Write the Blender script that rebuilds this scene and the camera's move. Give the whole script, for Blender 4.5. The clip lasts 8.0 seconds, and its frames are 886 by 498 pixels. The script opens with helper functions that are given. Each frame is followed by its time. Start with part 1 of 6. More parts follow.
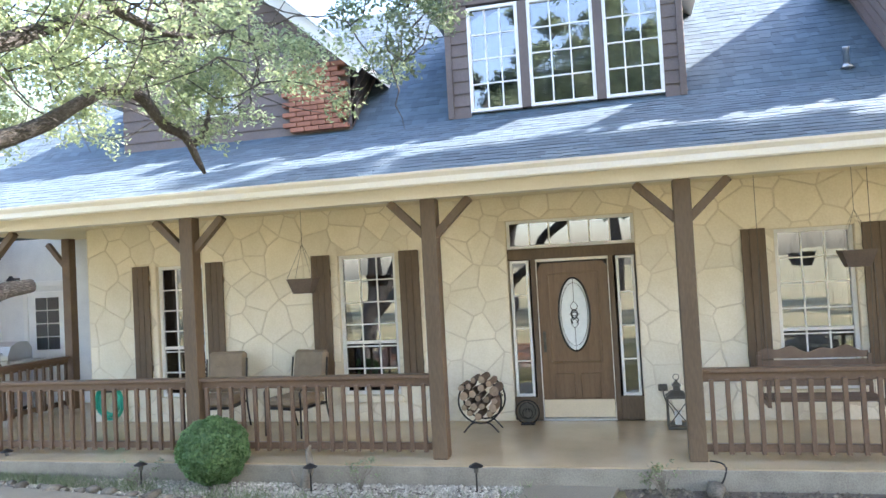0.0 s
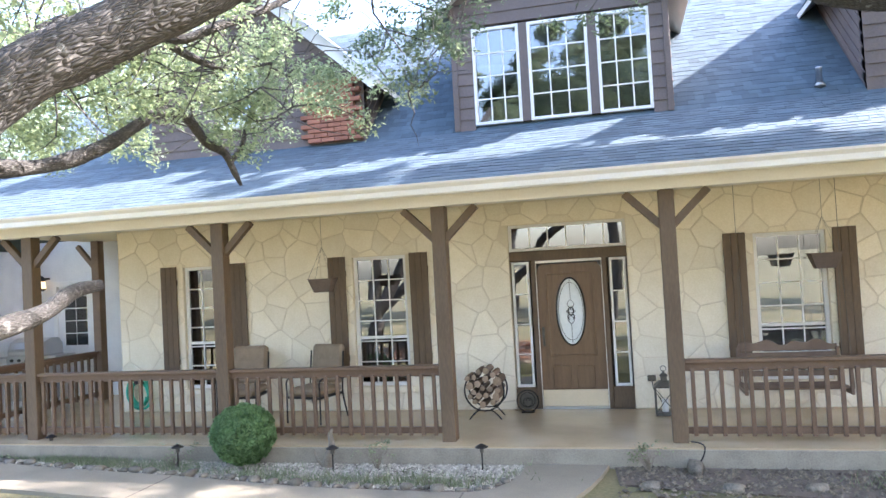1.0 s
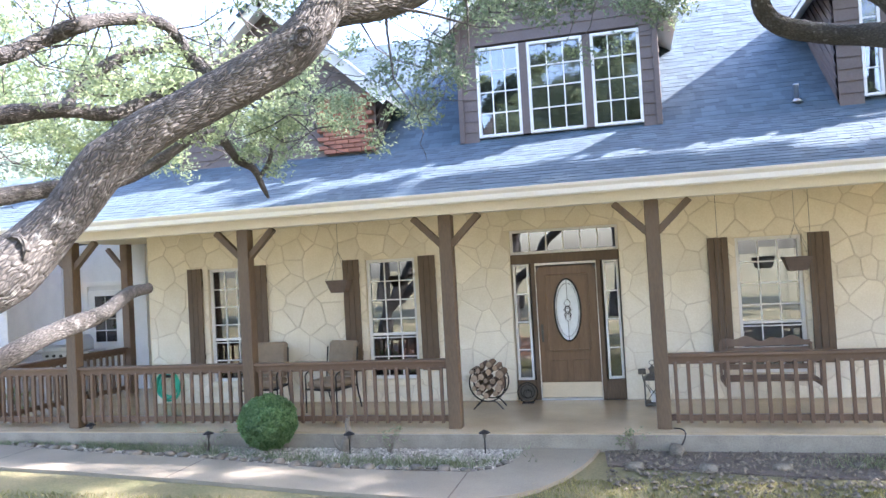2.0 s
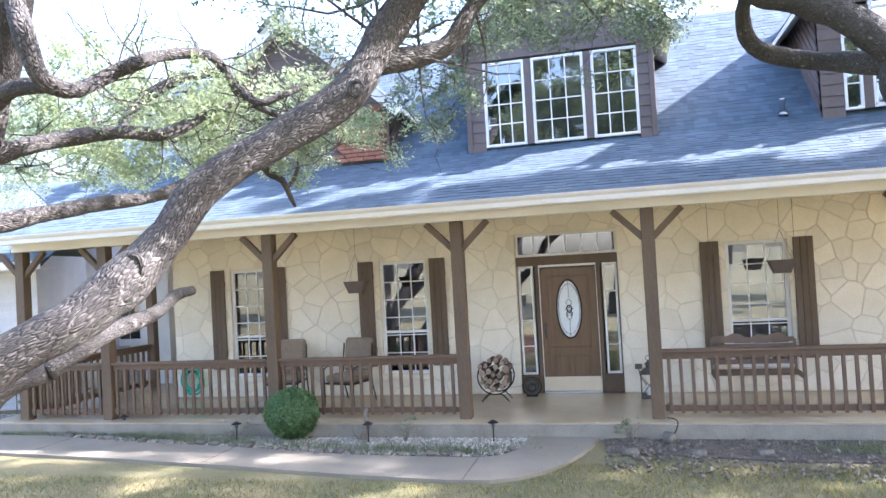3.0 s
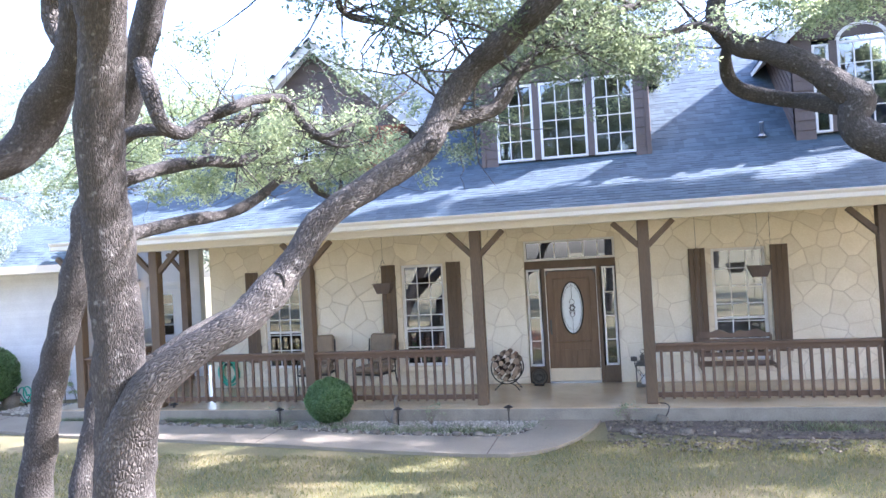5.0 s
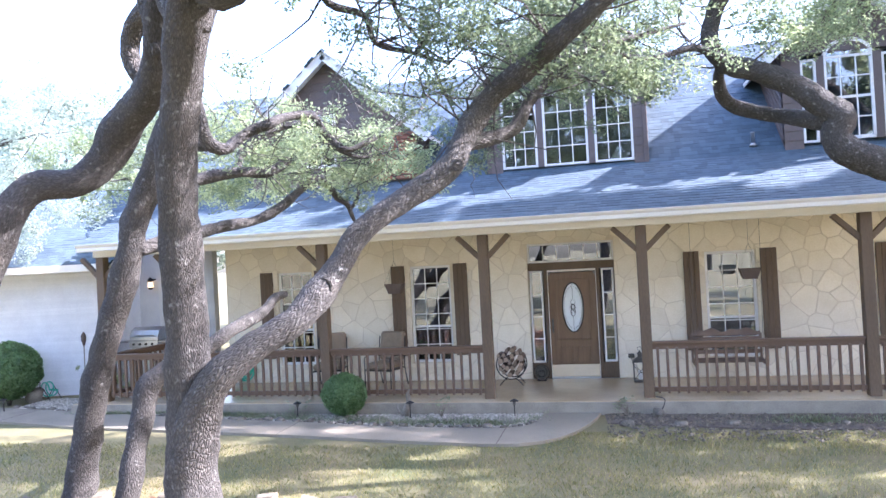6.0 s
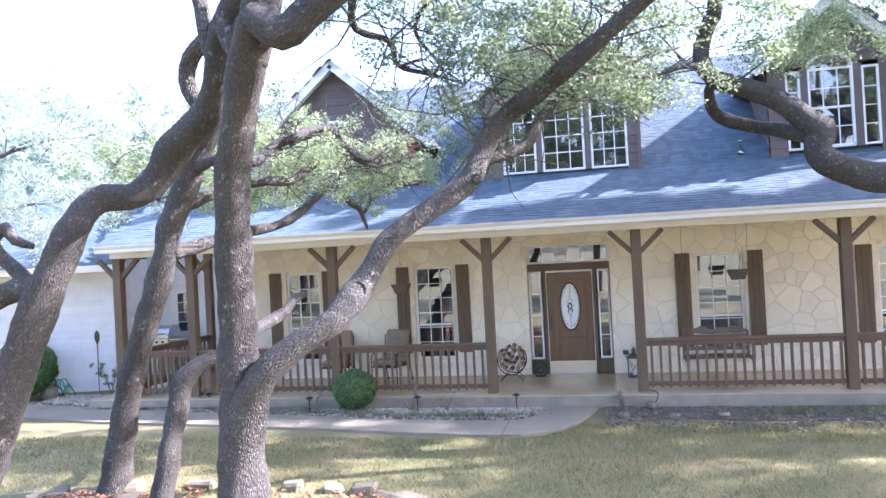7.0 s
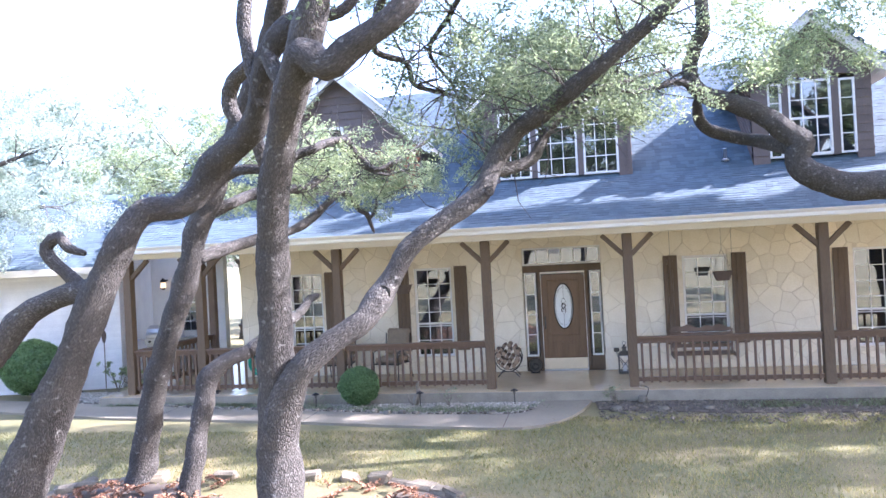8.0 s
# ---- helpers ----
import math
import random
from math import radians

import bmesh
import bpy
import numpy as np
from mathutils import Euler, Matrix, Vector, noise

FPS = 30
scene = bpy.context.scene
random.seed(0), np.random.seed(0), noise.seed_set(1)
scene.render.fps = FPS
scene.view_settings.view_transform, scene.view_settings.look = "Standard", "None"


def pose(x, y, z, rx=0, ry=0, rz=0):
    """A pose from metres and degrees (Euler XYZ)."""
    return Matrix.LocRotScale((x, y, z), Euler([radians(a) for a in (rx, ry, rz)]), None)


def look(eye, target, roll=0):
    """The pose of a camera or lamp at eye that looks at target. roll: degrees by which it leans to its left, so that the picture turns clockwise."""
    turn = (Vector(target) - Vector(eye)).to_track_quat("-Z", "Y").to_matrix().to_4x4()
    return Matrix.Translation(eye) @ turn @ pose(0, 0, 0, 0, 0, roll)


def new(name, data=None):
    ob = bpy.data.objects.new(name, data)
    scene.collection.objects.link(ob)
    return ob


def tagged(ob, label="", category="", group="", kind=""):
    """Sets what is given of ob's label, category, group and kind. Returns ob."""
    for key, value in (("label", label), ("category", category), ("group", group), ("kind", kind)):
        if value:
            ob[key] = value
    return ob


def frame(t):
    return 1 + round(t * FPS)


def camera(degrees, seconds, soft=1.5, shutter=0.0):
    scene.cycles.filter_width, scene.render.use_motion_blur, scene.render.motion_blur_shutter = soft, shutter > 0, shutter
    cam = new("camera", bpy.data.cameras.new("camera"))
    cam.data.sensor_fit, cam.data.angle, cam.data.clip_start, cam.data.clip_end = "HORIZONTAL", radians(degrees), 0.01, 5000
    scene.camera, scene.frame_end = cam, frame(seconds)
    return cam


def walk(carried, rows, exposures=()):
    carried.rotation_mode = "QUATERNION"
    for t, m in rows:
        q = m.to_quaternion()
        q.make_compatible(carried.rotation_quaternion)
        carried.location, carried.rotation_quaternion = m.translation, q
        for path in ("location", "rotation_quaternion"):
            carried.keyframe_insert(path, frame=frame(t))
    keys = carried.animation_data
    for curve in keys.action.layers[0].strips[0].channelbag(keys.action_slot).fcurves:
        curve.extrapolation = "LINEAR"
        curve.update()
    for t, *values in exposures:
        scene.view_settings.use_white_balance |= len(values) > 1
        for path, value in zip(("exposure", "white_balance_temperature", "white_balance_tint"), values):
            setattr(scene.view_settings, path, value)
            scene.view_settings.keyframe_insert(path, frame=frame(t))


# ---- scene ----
cam = camera(63.0, 8.0)
PATH = [
    (0, (2.011, -7.605, 2.001), (1.531, -5.664, 2.064), -3.1),
    (0.5, (2.051, -8.018, 2.02), (1.573, -6.077, 2.079), -3.1),
    (1, (2.114, -8.437, 2.024), (1.634, -6.496, 2.085), -3.1),
    (2.5, (2.384, -9.662, 2.127), (1.88, -7.727, 2.179), -3.2),
    (3, (2.375, -10.04, 2.163), (1.876, -8.104, 2.212), -3.2),
    (3.5, (2.357, -10.411, 2.201), (1.864, -8.473, 2.247), -3.2),
    (4, (2.324, -10.78, 2.235), (1.839, -8.84, 2.279), -3.2),
    (4.5, (2.283, -11.139, 2.273), (1.806, -9.198, 2.314), -3.2),
    (6, (2.157, -12.24, 2.412), (1.702, -10.293, 2.441), -3.0),
    (6.5, (2.096, -12.596, 2.449), (1.654, -10.646, 2.475), -3.0),
    (7, (2.014, -12.946, 2.494), (1.59, -10.992, 2.516), -3.0),
    (7.5, (1.925, -13.291, 2.537), (1.522, -11.332, 2.556), -3.0),
    (8, (1.831, -13.631, 2.586), (1.451, -11.668, 2.601), -3.0),
]
walk(cam, [(t, look(eye, target, roll)) for t, eye, target, roll in PATH], exposures=[(0, 3.0, 5960, 19), (1, 2.98, 5840, 21), (3, 2.87, 5590, 25), (8, 2.71, 5420, 30)])

# ---- world, sun, exposure ----
SUN_TO = Vector((1.374, 0.25, 1.0)).normalized()
world = bpy.data.worlds.new("sky")
scene.world = world
world.use_nodes = True
wn = world.node_tree.nodes
sky = wn.new("ShaderNodeTexSky")
sky.sky_type = "NISHITA"
sky.sun_disc = False
sky.sun_elevation = math.asin(SUN_TO.z)
sky.sun_rotation = math.atan2(SUN_TO.x, SUN_TO.y)
sky.air_density, sky.dust_density, sky.ozone_density = 1.2, 2.5, 1.0
world.node_tree.links.new(sky.outputs[0], wn["Background"].inputs[0])
wn["Background"].inputs[1].default_value = 0.145
sun_data = bpy.data.lights.new("sun", "SUN")
sun_data.energy, sun_data.angle, sun_data.color = 4.4, radians(0.6), (1.0, 0.93, 0.82)
sun = new("sun", sun_data)
sun.matrix_world = look(SUN_TO * 60, (0, 0, 0))

# ---- materials ----


def mat(name, base, dark=None, rough=0.6, scale=6.0, fine=60.0, bump=0.15, metal=0.0, spots=0.5, island=0.0, obj=0.0, stretch=(1, 1, 1)):
    """A surface whose colour varies at two scales between base and dark, with fine relief; island/obj: tone shift piece by piece."""
    m = bpy.data.materials.new(name)
    m.use_nodes = True
    t = m.node_tree
    n, l = t.nodes, t.links
    p = n["Principled BSDF"]
    p.inputs["Roughness"].default_value, p.inputs["Metallic"].default_value = rough, metal
    dark = dark or tuple(c * 0.7 for c in base)
    co = n.new("ShaderNodeTexCoord")
    mp = n.new("ShaderNodeMapping")
    mp.inputs["Scale"].default_value = stretch
    l.new(co.outputs["Object"], mp.inputs[0])
    big, small = n.new("ShaderNodeTexNoise"), n.new("ShaderNodeTexNoise")
    for tex, s in ((big, scale), (small, fine)):
        tex.inputs["Scale"].default_value, tex.inputs["Detail"].default_value = s, 6.0
        l.new(mp.outputs[0], tex.inputs["Vector"])
    mixf = n.new("ShaderNodeMath")
    mixf.operation = "MULTIPLY_ADD"
    mixf.inputs[1].default_value = spots
    half = n.new("ShaderNodeMath")
    half.operation = "MULTIPLY"
    half.inputs[1].default_value = 1 - spots
    l.new(small.outputs[0], half.inputs[0])
    l.new(big.outputs[0], mixf.inputs[0])
    l.new(half.outputs[0], mixf.inputs[2])
    ramp = n.new("ShaderNodeValToRGB")
    ramp.color_ramp.elements[0].position, ramp.color_ramp.elements[1].position = 0.36, 0.62
    ramp.color_ramp.elements[0].color, ramp.color_ramp.elements[1].color = (*dark, 1), (*base, 1)
    l.new(mixf.outputs[0], ramp.inputs[0])
    out = ramp.outputs[0]
    if island or obj:
        src = n.new("ShaderNodeNewGeometry").outputs["Random Per Island"] if island else n.new("ShaderNodeObjectInfo").outputs["Random"]
        hsv = n.new("ShaderNodeHueSaturation")
        rng = n.new("ShaderNodeMapRange")
        amount = island or obj
        rng.inputs[3].default_value, rng.inputs[4].default_value = 1 - amount, 1 + amount
        l.new(src, rng.inputs[0])
        l.new(rng.outputs[0], hsv.inputs["Value"])
        l.new(out, hsv.inputs["Color"])
        out = hsv.outputs[0]
    l.new(out, p.inputs["Base Color"])
    b = n.new("ShaderNodeBump")
    b.inputs["Strength"].default_value, b.inputs["Distance"].default_value = bump, 0.02
    l.new(mixf.outputs[0], b.inputs["Height"])
    l.new(b.outputs[0], p.inputs["Normal"])
    return m


def leaf_mat(name, a, b):
    m = bpy.data.materials.new(name)
    m.use_nodes = True
    n, l = m.node_tree.nodes, m.node_tree.links
    p = n["Principled BSDF"]
    p.inputs["Roughness"].default_value = 0.45
    geo = n.new("ShaderNodeNewGeometry")
    ramp = n.new("ShaderNodeValToRGB")
    ramp.color_ramp.elements[0].color, ramp.color_ramp.elements[1].color = (*a, 1), (*b, 1)
    l.new(geo.outputs["Random Per Island"], ramp.inputs[0])
    l.new(ramp.outputs[0], p.inputs["Base Color"])
    tr = n.new("ShaderNodeBsdfTranslucent")
    warm = n.new("ShaderNodeHueSaturation")
    warm.inputs["Value"].default_value, warm.inputs["Saturation"].default_value = 2.3, 1.04
    l.new(ramp.outputs[0], warm.inputs["Color"])
    l.new(warm.outputs[0], tr.inputs[0])
    mx = n.new("ShaderNodeMixShader")
    mx.inputs[0].default_value = 0.5
    l.new(p.outputs[0], mx.inputs[1])
    l.new(tr.outputs[0], mx.inputs[2])
    l.new(mx.outputs[0], n["Material Output"].inputs[0])
    return m


def bark_mat():
    m = mat("oak_bark", (0.165, 0.15, 0.128), (0.085, 0.077, 0.066), 0.92, 3, 45, 0.5)
    n, l = m.node_tree.nodes, m.node_tree.links
    p = n["Principled BSDF"]
    uv = n.new("ShaderNodeUVMap")
    mp = n.new("ShaderNodeMapping")
    mp.inputs["Scale"].default_value = (1, 1, 1)
    l.new(uv.outputs[0], mp.inputs[0])
    wob = n.new("ShaderNodeTexNoise")
    wob.inputs["Scale"].default_value = 9
    l.new(mp.outputs[0], wob.inputs["Vector"])
    mixv = n.new("ShaderNodeMix")
    mixv.data_type = "VECTOR"
    mixv.inputs[0].default_value = 0.035
    l.new(mp.outputs[0], mixv.inputs[4])
    l.new(wob.outputs[1], mixv.inputs[5])
    mp2 = n.new("ShaderNodeMapping")
    mp2.inputs["Scale"].default_value = (62, 21, 1)
    l.new(mixv.outputs[1], mp2.inputs[0])
    vo = n.new("ShaderNodeTexVoronoi")
    vo.feature = "DISTANCE_TO_EDGE"
    vo.inputs["Scale"].default_value = 1.0
    l.new(mp2.outputs[0], vo.inputs["Vector"])
    rng = n.new("ShaderNodeMapRange")
    rng.inputs[2].default_value = 0.36
    l.new(vo.outputs["Distance"], rng.inputs[0])
    old = p.inputs["Base Color"].links[0].from_socket
    mul = n.new("ShaderNodeMix")
    mul.data_type, mul.blend_type = "RGBA", "MULTIPLY"
    mul.inputs[0].default_value = 0.6
    l.new(old, mul.inputs[6])
    l.new(rng.outputs[0], mul.inputs[7])
    # pale lichen patches
    li = n.new("ShaderNodeTexNoise")
    li.inputs["Scale"].default_value, li.inputs["Detail"].default_value = 19.0, 9
    co = n.new("ShaderNodeTexCoord")
    l.new(co.outputs["Object"], li.inputs["Vector"])
    lr = n.new("ShaderNodeMapRange")
    lr.inputs[1].default_value, lr.inputs[2].default_value, lr.inputs[4].default_value = 0.61, 0.72, 0.5
    l.new(li.outputs[0], lr.inputs[0])
    mx = n.new("ShaderNodeMix")
    mx.data_type = "RGBA"
    mx.inputs[7].default_value = (0.36, 0.36, 0.32, 1)
    l.new(lr.outputs[0], mx.inputs[0])
    l.new(mul.outputs[2], mx.inputs[6])
    l.new(mx.outputs[2], p.inputs["Base Color"])
    b = n.new("ShaderNodeBump")
    b.inputs["Strength"].default_value, b.inputs["Distance"].default_value = 0.75, 0.02
    l.new(rng.outputs[0], b.inputs["Height"])
    l.new(b.outputs[0], p.inputs["Normal"])
    return m


def glass_mat(name, tint=(0.9, 0.95, 1.0), rough=0.01):
    m = bpy.data.materials.new(name)
    m.use_nodes = True
    n, l = m.node_tree.nodes, m.node_tree.links
    tr, gl, mx, fr = n.new("ShaderNodeBsdfTransparent"), n.new("ShaderNodeBsdfGlossy"), n.new("ShaderNodeMixShader"), n.new("ShaderNodeFresnel")
    tr.inputs[0].default_value = (*(0.75 * c for c in tint), 1)
    gl.inputs["Roughness"].default_value = rough
    fr.inputs[0].default_value = 2.7
    l.new(fr.outputs[0], mx.inputs[0])
    l.new(tr.outputs[0], mx.inputs[1])
    l.new(gl.outputs[0], mx.inputs[2])
    l.new(mx.outputs[0], n["Material Output"].inputs[0])
    return m


def lamp_mat(name, colour, strength):
    m = bpy.data.materials.new(name)
    m.use_nodes = True
    p = m.node_tree.nodes["Principled BSDF"]
    p.inputs["Emission Color"].default_value, p.inputs["Emission Strength"].default_value = (*colour, 1), strength
    return m


STONE = mat("limestone", (0.82, 0.75, 0.60), (0.72, 0.645, 0.485), 0.85, 2.5, 45, 0.3, obj=0.075)
STONE_FAR = mat("limestone_joined", (0.82, 0.75, 0.60), (0.72, 0.645, 0.485), 0.85, 2.5, 45, 0.3, island=0.075)
MORTAR = mat("mortar", (0.72, 0.64, 0.49), (0.62, 0.545, 0.41), 0.9, 8, 90, 0.3)
BROWN = mat("brown_stained_wood", (0.135, 0.09, 0.05), (0.092, 0.06, 0.034), 0.6, 4, 50, 0.15, stretch=(1, 1, 0.25))
BROWN_RAIL = mat("brown_painted_rail", (0.145, 0.088, 0.052), (0.10, 0.06, 0.036), 0.5, 3, 40, 0.12)
CREAM = mat("cream_paint", (0.80, 0.765, 0.69), (0.74, 0.70, 0.62), 0.6, 2, 40, 0.06)
CEILING = mat("cream_boards", (0.78, 0.70, 0.50), (0.70, 0.62, 0.44), 0.7, 2, 40, 0.06)
WHITE = mat("white_paint", (0.78, 0.77, 0.74), (0.70, 0.69, 0.66), 0.5, 4, 50, 0.05)
WHITE_BRICK = mat("white_painted_brick", (0.78, 0.78, 0.77), (0.66, 0.66, 0.66), 0.75, 3, 40, 0.25, obj=0.05)
SHINGLE = mat("slate_grey_shingle", (0.078, 0.113, 0.138), (0.059, 0.087, 0.108), 0.9, 3, 120, 0.15, island=0.2)
SHINGLE_PIECE = mat("slate_grey_shingle_piece", (0.078, 0.113, 0.138), (0.059, 0.087, 0.108), 0.9, 3, 120, 0.15, obj=0.2)
SIDING = mat("taupe_siding", (0.15, 0.118, 0.104), (0.115, 0.09, 0.079), 0.7, 3, 40, 0.12, obj=0.08)
BRICK = mat("red_brick", (0.36, 0.15, 0.09), (0.24, 0.10, 0.06), 0.85, 6, 50, 0.3, obj=0.15)
CONCRETE = mat("porch_concrete", (0.52, 0.405, 0.255), (0.39, 0.305, 0.19), 0.2, 1.6, 70, 0.05)
EDGE = mat("grey_concrete", (0.31, 0.275, 0.21), (0.19, 0.165, 0.125), 0.85, 3, 80, 0.2)
PATH_MAT = mat("path_concrete", (0.27, 0.235, 0.17), (0.19, 0.165, 0.12), 0.85, 1.5, 90, 0.15)
DOOR = mat("mahogany_door", (0.175, 0.102, 0.05), (0.115, 0.066, 0.032), 0.35, 3, 30, 0.12, stretch=(6, 1, 0.5))
BRASS = mat("brass", (0.75, 0.62, 0.34), (0.6, 0.48, 0.25), 0.3, 5, 50, 0.03, metal=1.0)
IRON = mat("black_iron", (0.03, 0.028, 0.026), (0.018, 0.017, 0.016), 0.5, 8, 60, 0.1, metal=0.6)
BRONZE = mat("weathered_bronze", (0.13, 0.12, 0.10), (0.08, 0.075, 0.06), 0.55, 8, 60, 0.15, metal=0.5)
STEEL = mat("stainless_steel", (0.55, 0.55, 0.56), (0.45, 0.45, 0.46), 0.3, 5, 90, 0.03, metal=1.0)
CUSHION = mat("brown_cushion", (0.29, 0.222, 0.15), (0.22, 0.168, 0.112), 0.95, 9, 140, 0.25)
TEAK = mat("teak", (0.20, 0.135, 0.09), (0.13, 0.085, 0.057), 0.6, 5, 50, 0.15)
HOSE = mat("green_hose", (0.04, 0.52, 0.36), (0.02, 0.30, 0.19), 0.4, 8, 60, 0.05)
LOG = mat("firewood_bark", (0.22, 0.15, 0.10), (0.13, 0.09, 0.06), 0.9, 12, 60, 0.4, obj=0.3)
LOG_END = mat("cut_wood", (0.34, 0.25, 0.165), (0.20, 0.14, 0.095), 0.85, 18, 90, 0.2, obj=0.25)
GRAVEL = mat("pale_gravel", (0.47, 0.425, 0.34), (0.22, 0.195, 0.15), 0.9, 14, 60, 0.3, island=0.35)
# dull litter colour, taken darker in place of shade over the right bed
LITTER_SHADED = mat("dull_gravel_litter_shaded", (0.20, 0.165, 0.115), (0.08, 0.07, 0.052), 0.95, 14, 60, 0.3, island=0.35)
ROCK = mat("limestone_rock", (0.19, 0.165, 0.125), (0.085, 0.075, 0.055), 0.9, 7, 50, 0.5, obj=0.25)
SOIL = mat("dark_soil", (0.15, 0.12, 0.09), (0.085, 0.065, 0.05), 0.95, 5, 60, 0.5)
MULCH = mat("leaf_mulch", (0.42, 0.23, 0.13), (0.22, 0.12, 0.07), 0.95, 9, 70, 0.5, island=0.4)
BARK = bark_mat()
LEAF = leaf_mat("oak_leaf", (0.062, 0.082, 0.046), (0.152, 0.182, 0.10))
# brighter yellow-green copy of the oak leaf; backlight is put into its colour
LEAF_LIT = leaf_mat("sunlit_oak_leaf", (0.10, 0.13, 0.07), (0.275, 0.31, 0.165))
# paler, greyer oak leaf copy; haze and glare are put into its colour
LEAF_HAZED = leaf_mat("hazed_oak_leaf", (0.16, 0.195, 0.155), (0.33, 0.37, 0.31))
BUSH_LEAF = leaf_mat("boxwood_leaf", (0.062, 0.12, 0.045), (0.155, 0.25, 0.105))
GRASS_BLADE = leaf_mat("grass_blade", (0.078, 0.098, 0.032), (0.25, 0.21, 0.088))
WEED = leaf_mat("weed_leaf", (0.085, 0.105, 0.055), (0.19, 0.21, 0.12))
PANE = glass_mat("window_glass")
# opaque pale tone holds the soft bright reflection of the obscure glass
LEADED = mat("obscure_leaded_glass", (0.84, 0.87, 0.86), (0.70, 0.75, 0.75), 0.2, 14, 60, 0.2)
# dark grey for every inner surface; indoor dimness is put into the colour
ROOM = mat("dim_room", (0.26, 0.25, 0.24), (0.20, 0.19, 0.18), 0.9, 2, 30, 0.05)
PANE_REFLECTION = mat("pale_pane_reflection", (0.80, 0.78, 0.71), (0.72, 0.70, 0.63), 0.9, 3, 60, 0.1)
LAMP_GLOW = lamp_mat("porch_lamp_glow", (1.0, 0.66, 0.25), 0.3)
TERRACOTTA = mat("dark_planter", (0.12, 0.085, 0.06), (0.08, 0.055, 0.04), 0.8, 8, 60, 0.25)
BLOCK = mat("cut_limestone_block", (0.26, 0.22, 0.15), (0.12, 0.10, 0.07), 0.9, 6, 55, 0.5, obj=0.2)
KICK = mat("satin_kick_plate", (0.66, 0.56, 0.40), (0.58, 0.49, 0.35), 0.35, 4, 60, 0.03, metal=0.35)
DRIED = mat("dried_wood", (0.25, 0.215, 0.165), (0.14, 0.118, 0.09), 0.9, 12, 70, 0.4)


def ground_mat():
    m = mat("lawn_ground", (0.23, 0.187, 0.092), (0.092, 0.104, 0.038), 0.95, 0.7, 35, 0.5, spots=0.6)
    return m


GROUND = ground_mat()

# ---- mesh helpers ----


def to_object(name, bm, material, parent=None, label="", smooth=False):
    me = bpy.data.meshes.new(name)
    bm.normal_update()
    bm.to_mesh(me)
    bm.free()
    me.materials.append(material)
    if smooth:
        me.polygons.foreach_set("use_smooth", [True] * len(me.polygons))
    ob = new(name, me)
    if parent:
        ob.parent = parent
    if label:
        tagged(ob, label)
    return ob


def part(name, bm, material, parent, label="", smooth=False):
    return to_object(name, bm, material, parent, label, smooth)


def thing(name, at, label, category, group="", kind=""):
    ob = new(name)
    ob.empty_display_size = 0.1
    ob.location = at
    return tagged(ob, label, category, group, kind)


def box(bm, x0, x1, y0, y1, z0, z1, bevel=0.0, m=None):
    vs = [bm.verts.new((x, y, z)) for x in (x0, x1) for y in (y0, y1) for z in (z0, z1)]
    fs = [bm.faces.new([vs[i] for i in q]) for q in ((0, 1, 3, 2), (4, 6, 7, 5), (0, 4, 5, 1), (2, 3, 7, 6), (0, 2, 6, 4), (1, 5, 7, 3))]
    if bevel:
        es = list({e for f in fs for e in f.edges})
        new_geo = bmesh.ops.bevel(bm, geom=es, offset=bevel, segments=1, affect="EDGES")
        vs = list({v for f in new_geo["faces"] for v in f.verts} | {v for v in vs if v.is_valid})
    if m:
        bmesh.ops.transform(bm, matrix=m, verts=[v for v in vs if v.is_valid])
    return bm


def boxed(*a, **k):
    return box(bmesh.new(), *a, **k)


def beam(bm, a, b, w, h, bevel=0.006):
    """A squared timber from a to b, w wide across and h high."""
    a, b = Vector(a), Vector(b)
    d = b - a
    q = d.to_track_quat("X", "Z").to_matrix().to_4x4()
    box(bm, 0, d.length, -w / 2, w / 2, -h / 2, h / 2, bevel, Matrix.Translation(a) @ q)
    return bm


def spline(knots, step=0.12):
    """Catmull-Rom through knots of (x, y, z, r)."""
    k = [np.array(p, float) for p in knots]
    k = [2 * k[0] - k[1]] + k + [2 * k[-1] - k[-2]]
    out = []
    for i in range(1, len(k) - 2):
        n = max(2, int(np.linalg.norm(k[i + 1][:3] - k[i][:3]) / step))
        for j in range(n):
            t = j / n
            out.append(0.5 * (2 * k[i] + (k[i + 1] - k[i - 1]) * t + (2 * k[i - 1] - 5 * k[i] + 4 * k[i + 1] - k[i + 2]) * t * t
                              + (3 * k[i] - k[i - 1] - 3 * k[i + 1] + k[i + 2]) * t ** 3))
    out.append(k[-2])
    return out


